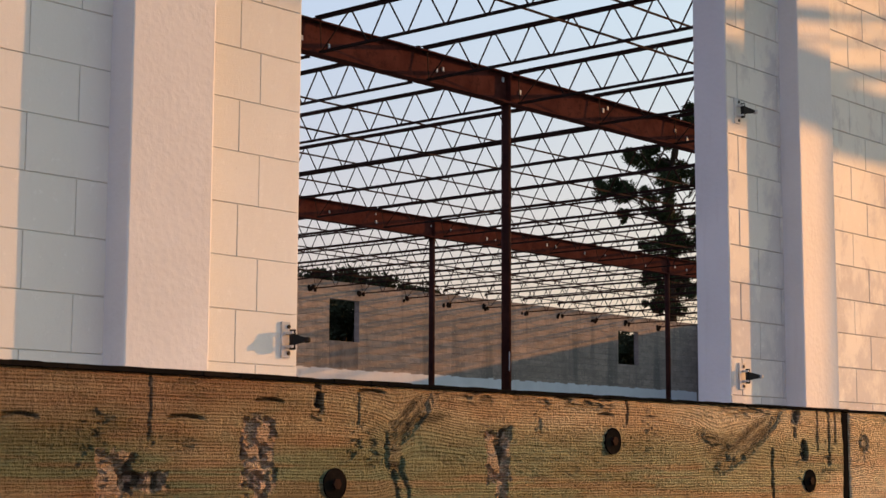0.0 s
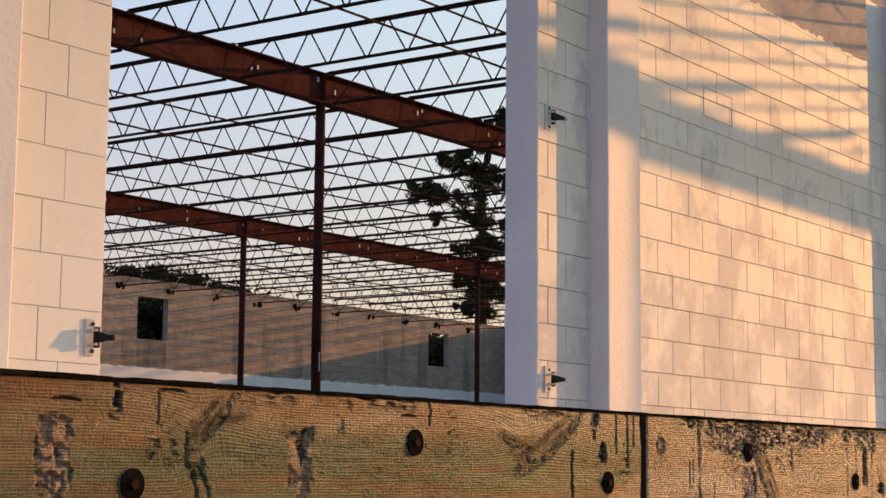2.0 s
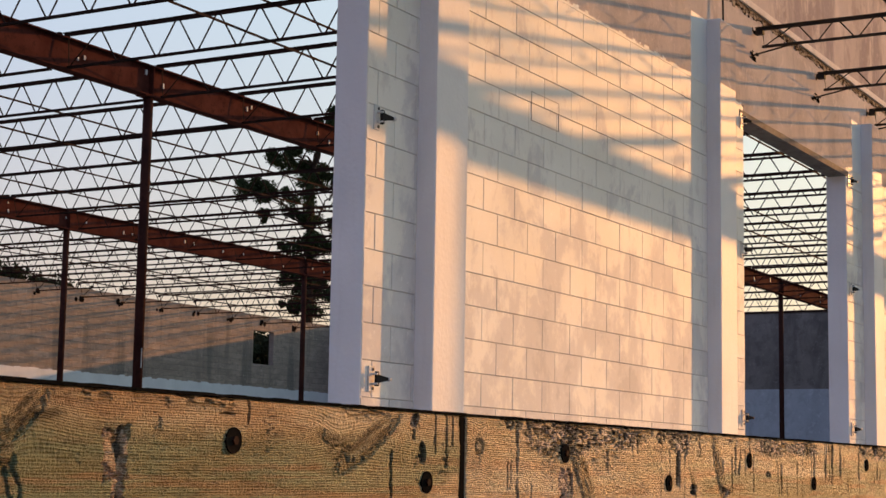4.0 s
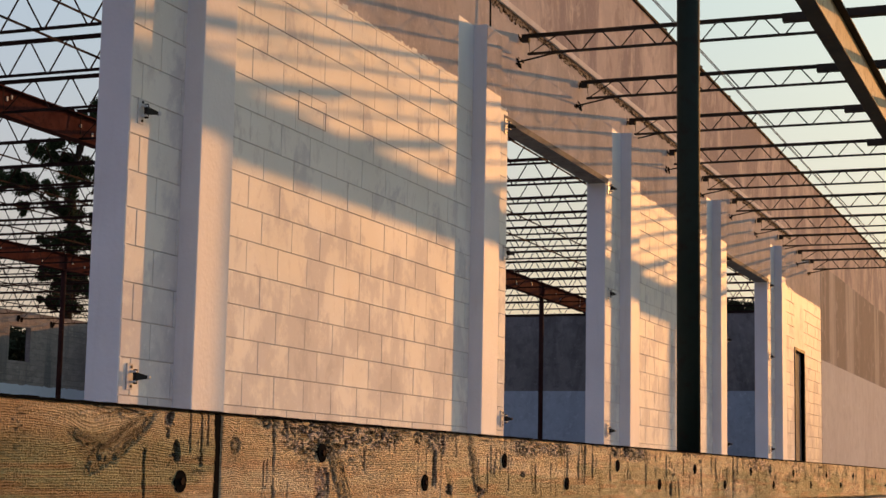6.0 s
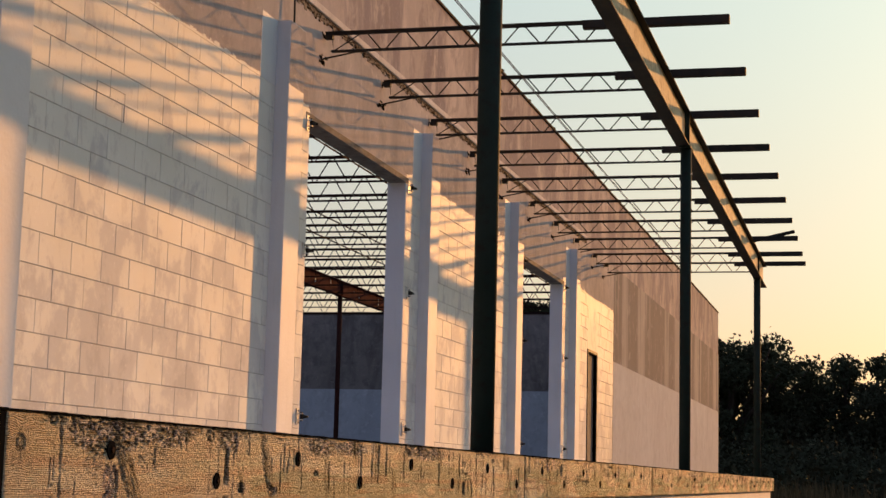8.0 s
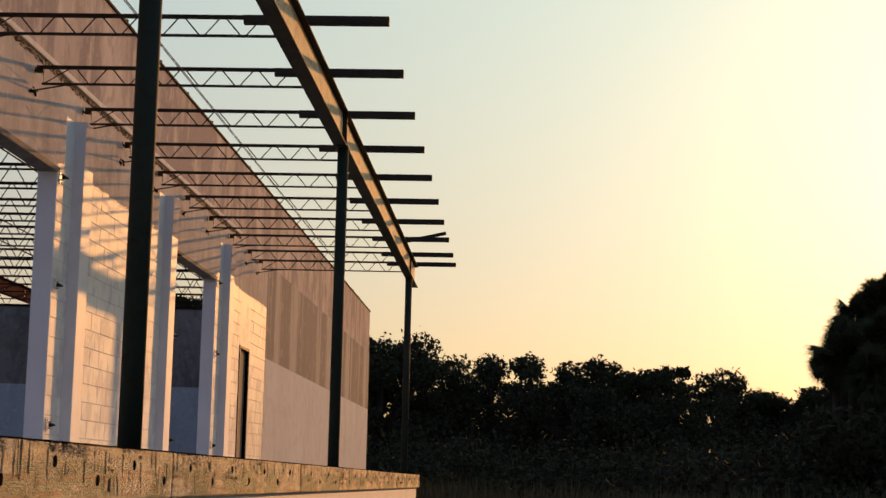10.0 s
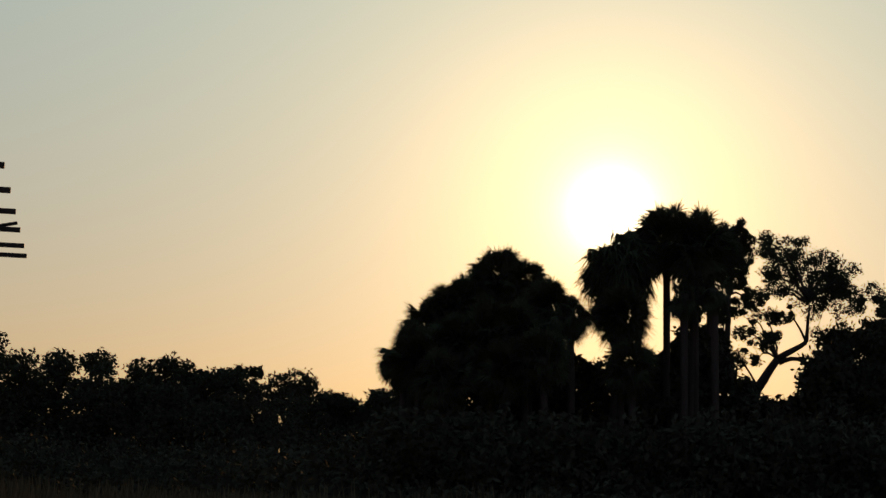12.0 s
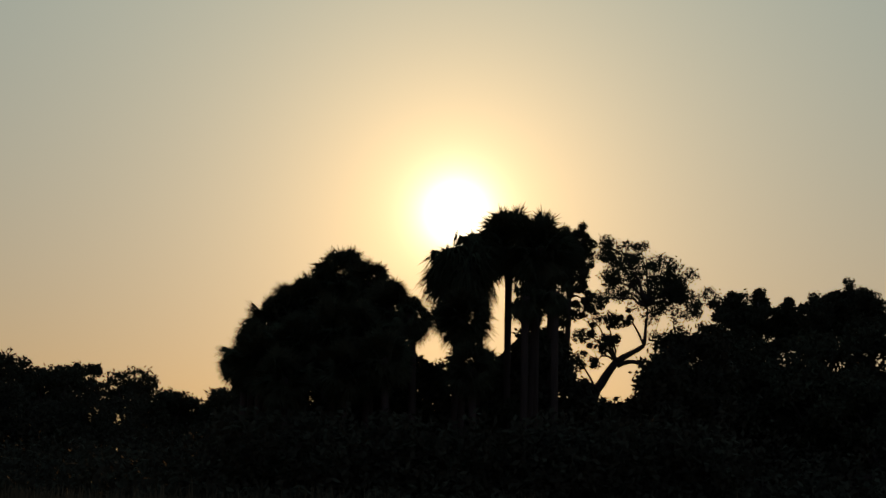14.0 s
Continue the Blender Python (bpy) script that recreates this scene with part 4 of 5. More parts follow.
            K[:] = np.maximum(K, 0.7 * m * step(0.54, 0.62, streak))
        elif kind == "char":
            m = step(0.75, 0.30, np.hypot(u, v))
            sp = np.maximum(step(0.56, 0.59, layers(X * 60, Z * 190, seed + 81, 4) + 0.06 * (m - 0.5)), step(0.92, 0.97, 1 - np.abs(2 * layers(X * 55, Z * 130, seed + 83, 4) - 1)))
            T += (np.array((1.0, 0.80, 0.66)) - T) * (0.75 * m * step(0.42, 0.56, layers(X * 30, Z * 90, seed + 85, 3)))[..., None]
            D += 0.0035 * m * sp
            K[:] = np.maximum(K, np.clip(1.5 * m, 0, 1) * sp * 0.95)
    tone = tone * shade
    black = np.array((0.016, 0.012, 0.009))
    tone = tone + (black - tone) * np.clip(dark, 0, 1)[..., None]
    return depth, tone, flow


def timber(x0, x1, k):
    t = thing("dock_timber", x0, FACE, BEAM_LOW, "weathered greenish-tan timber bumper bolted along the dock edge", "timber", "dock timbers")
    fine = x1 < 9
    dx, dz = (0.0026, 0.0016) if k == 0 else ((0.004, 0.0019) if fine else (0.012, 0.005))
    l, h = x1 - x0 - 0.012, BEAM_TOP - BEAM_LOW
    lo = 0.012 if x0 > 0 else 2.9                       # the stretch behind the stand keeps a plain face
    us = np.arange(lo, l, dx)
    vs = np.arange(0, h + dz / 2, dz)
    U, V = np.meshgrid(us, vs, indexing="ij")
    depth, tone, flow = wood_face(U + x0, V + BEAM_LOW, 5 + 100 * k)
    # worn arrises
    edge = np.minimum(np.minimum(V, h - V), np.minimum(U - lo + 0.003, us[-1] - U + 0.003) * 1.2)
    depth = depth + 0.007 * np.clip(1 - edge / (0.008 + 0.006 * layers(U * 8, V * 3, 9 + k, 2)), 0, 1) ** 2
    nu, nv = U.shape
    grid = np.stack([U, depth, V], -1).reshape(-1, 3)
    idx = np.arange(nu * nv).reshape(nu, nv)
    q = np.stack([idx[:-1, :-1], idx[1:, :-1], idx[1:, 1:], idx[:-1, 1:]], -1).reshape(-1, 4)
    # sides, back, top and ends
    s = Shape()
    s.v, s.f = grid.tolist(), q.tolist()
    rim = list(idx[:, 0]) + list(idx[-1, 1:]) + list(idx[-2::-1, -1]) + list(idx[0, -2:0:-1])
    base = len(s.v)
    s.v += [(float(grid[r][0]), 0.12, float(grid[r][2])) for r in rim]
    n = len(rim)
    s.f += [(int(rim[i]), base + i, base + (i + 1) % n, int(rim[(i + 1) % n])) for i in range(n)]
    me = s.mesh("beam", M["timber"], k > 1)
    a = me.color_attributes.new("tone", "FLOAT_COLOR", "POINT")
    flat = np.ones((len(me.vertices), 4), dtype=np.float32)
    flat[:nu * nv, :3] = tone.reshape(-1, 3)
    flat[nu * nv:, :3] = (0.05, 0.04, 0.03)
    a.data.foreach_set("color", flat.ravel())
    f = me.attributes.new("flow", "FLOAT", "POINT")
    level = np.ones(len(me.vertices), dtype=np.float32)
    level[:nu * nv] = flow.ravel()
    f.data.foreach_set("value", level)
    ob = new("beam", me)
    ob.parent = t
    if lo > 1:
        ob2 = part("beam", Shape().box(0.006, lo - 0.002, 0, 0.12, 0, h, 0.004), M["timber"], t)
        c = ob2.data.color_attributes.new("tone", "FLOAT_COLOR", "POINT")
        c.data.foreach_set("color", [0.3, 0.22, 0.1, 1.0] * len(ob2.data.vertices))
    for x, z in BOLTS:
        if x0 + 0.05 < x < x1 - 0.05:
            b = part("bolt", Shape().rod((0, 0.0005, 0), (0, 0.02, 0), 0.0215, 20), M["matt_black"], t, "black iron washer and nut")
            b.location = (x - x0, 0, z - BEAM_LOW)
            part("nut", Shape().rod((0, -0.004, 0), (0, 0.001, 0), 0.0075, 6), M["joist"], b)
    return t


for k, (a, b) in enumerate(zip(JOINTS, JOINTS[1:])):
    timber(a, b, k)
# the shade in each open joint is put in as a black box
for x in JOINTS[1:-1]:
    part("joint_gap", Shape().box(x - 0.0115, x + 0.0115, FACE + 0.006, 1.78, BEAM_LOW, 1.158), M["matt_black"], DOCK, "black filler for the shade in the gap between two timbers")
# thin black strip on the dock's edge, just above the timbers
random.seed(19)
s, x = Shape(), -2.1
while x < DOCK_END:
    l = 0.012 + 0.02 * random.random() + max(0, x) * 0.008
    lift = 1.1650 + 0.0022 * max(0.0, min(1.0, (2.6 - x) / 1.6)) + random.uniform(-0.0008, 0.0008)
    s.box(x, x + l + 0.001, 1.6690 + random.uniform(0, 0.0015), 1.80, 1.1612, lift)
    x += l
tagged(part("dock_edging", s, M["matt_black"]), "thin black strip along the dock edge", "edging", kind="structure")

# ---------------------------------------------------------------- door hardware left on the jambs


def pintle(x, z, out, kind, wide=0.045):
    """A galvanised hinge plate with its pin and a stub of the strap. out: 1 where the strap points away from the opening."""
    t = thing("door_hinge", x, WALL, z, "galvanised strap hinge still screwed to the jamb, door gone", "hinge", "door hinges")
    part("plate", Shape().box(-wide, wide, -0.008, 0.0, -0.068, 0.068, 0.002), M["zinc"], t)
    for dz in (-0.05, 0.05):
        part("screw", Shape().rod((0.012, -0.012, dz), (0.012, -0.007, dz), 0.008, 8), M["black"], t, "black screw head")
    for dz in (-0.026, 0.026):
        part("lug", Shape().box(-0.004 if out > 0 else -0.024, 0.024 if out > 0 else 0.004, -0.045, -0.007, dz - 0.005, dz + 0.005, 0.001), M["zinc"], t)
    part("pin", Shape().rod((out * 0.01, -0.034, -0.038), (out * 0.01, -0.034, 0.038), 0.012, 10), M["black"], t, smooth=True)
    l = 0.085 if kind else 0.055
    s = Shape().add([(0, -0.046, -0.022), (0, -0.026, -0.022), (out * l, -0.062, -0.006), (out * l, -0.073, -0.006), (0, -0.046, 0.022), (0, -0.026, 0.022), (out * l, -0.062, 0.006), (out * l, -0.073, 0.006)],
                    [(0, 1, 2, 3), (7, 6, 5, 4), (0, 4, 5, 1), (1, 5, 6, 2), (2, 6, 7, 3), (3, 7, 4, 0)])
    part("strap", s, M["black"], t, "black cut-off strap stub")
    part("strap_end", Shape().rod((out * (l - 0.004), -0.074, 0), (out * (l + 0.004), -0.056, 0), 0.011, 10), M["zinc"] if kind else M["black"], t, smooth=True)
    return t


for n_, (a, b, h) in enumerate(OPENINGS[:3]):
    for z in (1.52, 2.92, 4.02):
        pintle(a - 0.062, z, 1, False, 0.022 if n_ == 0 else 0.03)
        pintle(b + 0.095, z, 1, True, 0.028)

# sockets broken into the wall round the joist ends, and a few loose ends of rod
for k, x in enumerate(CANOPY):
    random.seed(300 + k)
    s = Shape()
    for q in range(5):
        cx, cz = x + random.uniform(-0.045, 0.045), 4.875 + random.uniform(-0.04, 0.03)
        s.rod((cx, WALL - 0.0025 - 0.0006 * q, cz), (cx, WALL + 0.004, cz), random.uniform(0.010, 0.024), random.choice((5, 6, 7)))
    if x > 13.0:
        for q in range(9):
            cx, cz, r = x + random.uniform(-0.13, 0.11), 4.668 + random.uniform(-0.04, 0.035), random.uniform(0.010, 0.03)
            s.box(cx - r * 1.6, cx + r * 1.6, WALL - 0.003 - 0.0006 * q, WALL + 0.004, cz - r * 0.5, cz + r * 0.5)
        part("anchor_rod", Shape().tube([(x - 0.01, WALL + 0.01, 4.665), (x - 0.01, WALL - 0.14, 4.69), (x, WALL - 0.30, 4.722), (x, WALL - 0.55, 4.735)], [0.008] * 4, 6), M["canopy"], front)
    part("broken_socket", s, M["matt_black"], front, "dark broken sockets round a joist end")
part("rebar", Shape().rod((12.93, WALL - 0.06, 4.69), (12.935, WALL - 0.055, 5.02), 0.009, 6), M["black"], front)
# a patched square in the blockwork
s = Shape()
for a, b, c, d in ((9.52, 9.93, 3.447, 3.451), (9.52, 9.93, 3.262, 3.266), (9.52, 9.524, 3.266, 3.447), (9.926, 9.93, 3.266, 3.447)):
    s.box(a, b, WALL - 0.0025, WALL + 0.01, c, d)
part("patch_edge", s, M["joint"], front, "rough outline of a patched opening")
# smooth plinth course along the foot of the wall
for x0, x1 in ((0.4, 4.48), (7.55, 13.58), (16.68, 22.72), (25.80, 28.20), (29.21, 31.1)):
    part("plinth", Shape().box(x0, x1, WALL - 0.010, WALL + 0.02, 0.9, 1.362, 0.004), M["smooth"], front)

# ---------------------------------------------------------------- trees


def spot(az, el, dist):
    """A place by its bearing from the wall's line, its height angle and its distance from the stand."""
    return Vector((0.1 + dist * math.cos(radians(az)), dist * math.sin(radians(az)), 1.05 + dist * math.tan(radians(el))))


rng = np.random.default_rng(5)


def leaf_quads(centres, size):
    """Small pointed leaves turned every way."""
    n = len(centres)
    u = rng.normal(size=(n, 3))
    u /= np.linalg.norm(u, axis=1)[:, None]
    v = rng.normal(size=(n, 3))
    v -= u * (u * v).sum(1)[:, None]
    v /= np.linalg.norm(v, axis=1)[:, None]
    l = size * rng.uniform(0.6, 1.4, (n, 1))
    a, b = u * l, v * l * 0.45
    return np.stack([centres - a, centres - b * 0.9, centres + a, centres + b * 1.1], 1)


def clump(centre, radius, n, squash=0.75):
    """Points in an uneven ball of foliage, denser towards its skin."""
    d = rng.normal(size=(n, 3))
    d /= np.linalg.norm(d, axis=1)[:, None]
    r = radius * rng.uniform(0.25, 1.0, (n, 1)) ** 0.55
    wob = np.array([0.75 + 0.5 * noise.noise(Vector(q) * 2.3 + Vector(centre)) for q in d])[:, None]
    return np.array(centre) + d * r * wob * [1, 1, squash]


def branch(s, a, b, r0, r1, sag=0.0, n=5, wild=0.12):
    a, b = Vector(a), Vector(b)
    pts, l = [], (b - a).length
    for k in range(n + 1):
        f = k / n
        p = a.lerp(b, f) + Vector((0, 0, sag * math.sin(math.pi * f)))
        if 0 < k < n:
            p += Vector((random.uniform(-1, 1), random.uniform(-1, 1), random.uniform(-1, 1))) * wild * l / n
        pts.append(p)
    s.tube(pts, [r0 + (r1 - r0) * k / n for k in range(n + 1)], 7)
    return pts[-1]


def oak(az, el, dist, width, n=20000, low=0.06, seed=0, leaf=0.09, label="dark broad oak against the evening sky", clumps=30):
    random.seed(seed)
    top = spot(az, el, dist)
    h = top.z
    t = thing("oak_tree", top.x, top.y, 0, label, "tree", "trees round the field")
    s = Shape()
    fork = Vector((random.uniform(-0.3, 0.3), random.uniform(-0.3, 0.3), h * random.uniform(0.28, 0.38)))
    branch(s, (0, 0, -0.2), fork, 0.05 * h, 0.035 * h)
    pts = []
    for k in range(clumps):
        a = 2 * math.pi * k / clumps * 1.618 * 2
        f = random.uniform(0.25, 1.0)
        z = h * random.uniform(low + 0.1, 0.9)
        r = width * 0.5 * f * (1 - 0.35 * (z / h - 0.5))
        c = Vector((r * math.cos(a), r * math.sin(a), z))
        branch(s, fork.lerp(c, 0.05), c, 0.016 * h, 0.005 * h, 0.2)
        pts.append(clump(c, width * random.uniform(0.15, 0.24), n // clumps))
    pts.append(clump((random.uniform(-.4, .4), random.uniform(-.4, .4), h * 0.86), h * 0.15, n // clumps))
    part("trunk", s, M["bark"], t, smooth=True)
    quads("crown", leaf_quads(np.concatenate(pts), leaf), M["oak"], t)
    return t


def fan_palm(az, el, dist, size=1.1, fronds=96, seed=0, skirt=0.5, droop=0.3):
    """A cabbage palm: bare trunk, a round head of fan leaves, dead leaves hanging under it."""
    random.seed(seed)
    top = spot(az, el, dist)
    h = top.z - size * 0.98
    t = thing("cabbage_palm", top.x, top.y, 0, "tall cabbage palm with a shaggy head of fan leaves", "palm tree", "palms by the field")
    s = Shape()
    bend = random.uniform(-0.25, 0.25)
    s.tube([(0.3 * bend * (1 - k / 6), bend * (1 - (k / 6) ** 2), h * k / 6 - 0.1) for k in range(7)], [0.17, 0.14, 0.125, 0.12, 0.12, 0.125, 0.16], 9)
    part("trunk", s, M["bark"], t, smooth=True)
    leaf, heart = [], np.array((0, 0, h))
    for k in range(fronds):
        hang = random.random() < skirt * 0.5
        a = random.uniform(0, 2 * math.pi)
        e = radians(random.uniform(-85, -35) if hang else math.degrees(math.asin(random.uniform(-0.45, 1.0))))
        d = np.array((math.cos(a) * math.cos(e), math.sin(a) * math.cos(e), math.sin(e)))
        hub = heart + d * size * random.uniform(0.30, 0.62)
        hub[2] -= 0.25 * droop * size * math.cos(e)
        side_ = np.cross(d, (0, 0, 1.0))
        side_ /= np.linalg.norm(side_) + 1e-6
        up = np.cross(side_, d)
        roll = radians(random.uniform(-80, 80))
        side_, up = side_ * math.cos(roll) + up * math.sin(roll), up * math.cos(roll) - side_ * math.sin(roll)
        w_ = side_ * 0.015
        leaf.append([heart - w_, heart + w_, hub + w_, hub - w_])
        blades = 27
        for i in range(blades):
            b = radians(-105 + 210 * i / (blades - 1) + random.uniform(-3, 3))
            way = d * math.cos(b) + side_ * math.sin(b) + up * 0.22 * math.cos(b * 1.5)
            l = size * random.uniform(0.40, 0.62) * (1 - 0.12 * abs(b) / 1.75)
            mid_ = hub + way * l * 0.45 + np.array((0, 0, -l * 0.15 * droop))
            tip_ = hub + way * l + np.array((0, 0, -l * droop * random.uniform(0.5, 1.3)))
            across = np.cross(way, up)
            across /= np.linalg.norm(across) + 1e-6
            wd = across * 0.022 * size
            leaf.append([hub, mid_ - wd, tip_, mid_ + wd])
    quads("crown", np.array(leaf), M["palm"], t)
    return t


def limbed_tree(name, label, material, dist, foot_az, trunk, clumps, leaf, girth, dense=1.0, seed=7, jitter=0.75, arms=()):
    """A tree whose trunk and clumps of foliage are given by bearing and height angle; clumps also carry their radius."""
    random.seed(seed)
    foot = spot(foot_az, 0, dist)
    t = thing(name, foot.x, foot.y, 0, label, "tree", "trees round the field")
    s, pts = Shape(), []

    def to(az, el, depth=0.0):
        p = spot(az, el, dist + depth)
        return Vector((p.x - foot.x, p.y - foot.y, p.z))

    line = [Vector((0, 0, -0.2))] + [to(*p) for p in trunk]
    for k, (a, b) in enumerate(zip(line, line[1:])):
        branch(s, a, b, girth * (1 - 0.22 * k), girth * (0.78 - 0.22 * k), n=4, wild=0.05)
    for a, b in arms:
        branch(s, to(*a), to(*b), 0.10, 0.055, 0.3, n=6, wild=0.04)
    for az, el, r in clumps:
        c = to(az, el, random.uniform(-1.2, 1.2))
        near = min(line[1:], key=lambda p: (p - c).length + max(0, p.z - c.z) * 2)
        branch(s, near, c, 0.055, 0.018, 0.2, n=6, wild=0.2)
        for q in range(7):
            o = Vector((random.gauss(0, 1), random.gauss(0, 1), random.gauss(0, 0.85))) * r * jitter
            branch(s, c.lerp(near, 0.2), c + o * 1.2, 0.016, 0.006, 0.05, n=3, wild=0.2)
            pts.append(clump(c + o, r * random.uniform(0.55, 1.05), int(dense * (110 + 650 * r * r)), 0.9))
    part("trunk", s, M["bark"], t, smooth=True)
    quads("crown", leaf_quads(np.concatenate(pts), leaf), material, t)


# a row of oaks along the far side of the field
ROW = [(8.4, 5.4, 108, 10), (6.6, 5.05, 106, 9), (4.9, 4.95, 104, 9), (3.4, 5.1, 106, 7), (2.4, 4.4, 110, 6.5), (0.8, 4.5, 112, 6.5), (-0.4, 4.35, 108, 5.5), (-2.1, 4.27, 112, 6.5),
       (-3.2, 3.95, 116, 6), (-4.1, 4.05, 112, 5.5), (-5.2, 4.2, 114, 4.6), (-6.7, 4.15, 112, 5), (-8.0, 3.32, 118, 5.5), (-9.2, 3.0, 118, 5.5), (-10.2, 3.45, 114, 6.5)]
for k, (az, el, d, wd) in enumerate(ROW):
    oak(az, el + 0.12, d, wd, 14000, seed=20 + k, leaf=0.14, clumps=40)
# the palms before the sun: bearing, top, distance, radius of the head
PALMS = [(-10.5, 4.9, 54, 0.8), (-10.75, 5.75, 54, 1.05), (-11.4, 6.7, 55, 1.0), (-11.95, 7.05, 55, 0.95), (-12.5, 7.35, 55, 0.95), (-13.2, 7.75, 56, 0.85), (-13.7, 8.3, 56, 1.1),
         (-14.6, 7.95, 55, 0.8), (-15.4, 7.3, 54, 0.95), (-11.1, 5.6, 53, 1.1), (-12.2, 6.2, 53, 1.1), (-13.4, 6.7, 53, 1.1), (-14.5, 6.6, 53, 1.1), (-11.9, 5.0, 52, 1.1), (-14.0, 5.4, 52, 1.1),
         (-17.85, 7.25, 54, 1.1), (-19.35, 9.9, 56, 1.25), (-20.35, 9.8, 55, 1.3), (-20.9, 9.2, 57, 1.0), (-15.2, 5.7, 52, 1.0), (-18.2, 5.35, 53, 0.95)]
for k, (az, el, d, sz) in enumerate(PALMS):
    fan_palm(az, el + 0.14, d, sz * 1.06, seed=60 + k)
fan_palm(-17.75, 9.45, 55, 1.45, 120, seed=95, skirt=0.4, droop=0.95)
fan_palm(-18.4, 9.3, 56, 1.1, seed=96, droop=0.7)
fan_palm(-16.1, 7.05, 53, 0.8, seed=97, skirt=0.9, droop=0.8)
fan_palm(-20.3, 8.35, 55, 0.8, 60, seed=98, skirt=1.6, droop=0.6)
limbed_tree("oak_tree", "slim oak grown up among the palms", M["oak"], 60, -21.3, [(-21.35, 4.5), (-21.45, 6.8), (-21.6, 8.4)], [
    (-21.76, 8.95, 0.36), (-21.37, 8.81, 0.34), (-21.86, 8.28, 0.36), (-21.48, 8.08, 0.4), (-21.78, 7.61, 0.3), (-21.98, 7.04, 0.24), (-21.59, 7.28, 0.3), (-21.28, 8.46, 0.32), (-22.08, 6.53, 0.22), (-21.51, 6.52, 0.22), (-21.25, 6.07, 0.26), (-22.01, 8.76, 0.28), (-21.01, 7.88, 0.36)], 0.05, 0.16, 1.3, seed=81)
fan_palm(-19.95, 7.7, 54, 0.75, 60, seed=99, skirt=1.6, droop=0.7)
fan_palm(-20.95, 7.9, 54, 0.75, 60, seed=131, skirt=1.6, droop=0.7)
oak(-20.6, 6.25, 58, 2.1, 14000, seed=82, low=0.2)
oak(-18.6, 4.85, 59, 2.8, 14000, seed=89, low=0.05)
limbed_tree("oak_tree", "leaning oak with bare crooked limbs and an open crown", M["oak"], 62, -20.4, [(-22.41, 3.72), (-23.06, 4.68), (-24.0, 5.25), (-24.1, 6.6)], [
    (-23.01, 8.64, 0.58), (-22.63, 8.35, 0.29), (-23.36, 8.26, 0.5), (-24.06, 8.16, 0.5), (-24.31, 7.7, 0.62), (-23.59, 7.5, 0.58), (-22.93, 7.49, 0.5),
    (-24.92, 7.75, 0.46), (-25.2, 7.28, 0.58), (-24.7, 7.08, 0.62), (-23.98, 6.94, 0.5), (-23.12, 6.93, 0.41), (-25.68, 6.85, 0.46),
    (-25.96, 6.66, 0.37), (-22.5, 6.73, 0.37), (-22.7, 6.01, 0.37), (-22.18, 6.15, 0.35), (-21.94, 5.57, 0.33), (-22.48, 5.2, 0.37),
    (-21.82, 4.62, 0.31), (-22.34, 4.67, 0.27), (-21.45, 4.04, 0.31), (-21.65, 3.67, 0.27), (-23.38, 6.17, 0.25), (-24.74, 6.46, 0.58),
    (-22.95, 5.36, 0.23)], 0.05, 0.24, 0.7, arms=[((-23.1, 4.55), (-24.3, 4.3))])
# the dark thicket beyond it, with knobby tops
for k, (az, el, d, wd) in enumerate([(-25.6, 6.45, 63, 3.6), (-27.2, 6.1, 64, 4.4), (-28.8, 5.95, 64, 4.4), (-30.4, 6.25, 66, 4.6), (-31.9, 6.6, 66, 4.6), (-24.9, 4.6, 62, 4.2), (-29.4, 5.2, 63, 5.0), (-31.6, 4.6, 61, 4.6), (-27.6, 5.2, 64, 5.0)]):
    oak(az, el, d, wd, 13000, seed=84 + k, low=0.02, leaf=0.105)
for k, (az, el, wd) in enumerate([(-26.95, 7.25, 1.0), (-27.35, 6.8, 0.7), (-27.8, 7.35, 0.95), (-28.4, 6.75, 0.8), (-28.75, 7.05, 0.85), (-29.15, 6.95, 0.45), (-29.7, 7.15, 1.1), (-30.2, 7.25, 1.0), (-30.75, 7.5, 1.1), (-31.4, 7.3, 1.3)]):
    limbed_tree("oak_tree", "slim dark tree rising from the thicket", M["oak"], 70, az, [(az, 4.0), (az, el - 0.6)],
                [(az, el - 0.4, 0.36 * wd), (az + 0.12 * wd, el - 0.7, 0.5 * wd), (az - 0.14 * wd, el - 0.85, 0.5 * wd), (az, el - 1.05, 0.6 * wd), (az + 0.1, el - 1.5, 0.6 * wd)], 0.07, 0.12, 0.9, seed=140 + k, jitter=0.45)
oak(-13.7, 6.9, 58, 4.4, 16000, seed=87, low=0.02)
oak(-11.8, 5.1, 58, 3.6, 13000, seed=88, low=0.02)
oak(-15.3, 5.0, 57, 3.8, 13000, seed=96, low=0.02)
oak(-22.8, 3.5, 58, 4.0, 18000, seed=97, low=0.02)
oak(-19.6, 3.4, 57, 4.2, 14000, seed=98, low=0.02)
# trees behind the hall
for k, (az, el, d, wd) in enumerate([(18.9, 5.55, 78, 4.6), (17.6, 5.75, 80, 4.2), (16.4, 5.6, 78, 4.2), (14.8, 5.4, 79, 4.2), (11.2, 6.35, 72, 3.6), (9.6, 5.5, 74, 4.6),
                                     (46.8, 6.85, 66, 3.6), (45.5, 6.75, 66, 3.0), (44.4, 6.85, 66, 2.6), (43.4, 6.65, 67, 2.2), (42.4, 6.2, 67, 2.2), (41.4, 5.85, 67, 2.2)]):
    oak(az, el + (0.45 if az > 40 else 0.0), d, wd, 15000, seed=110 + k, low=0.3)
oak(35.2, 4.7, 66, 3.6, 22000, seed=150, low=0.02, clumps=44)
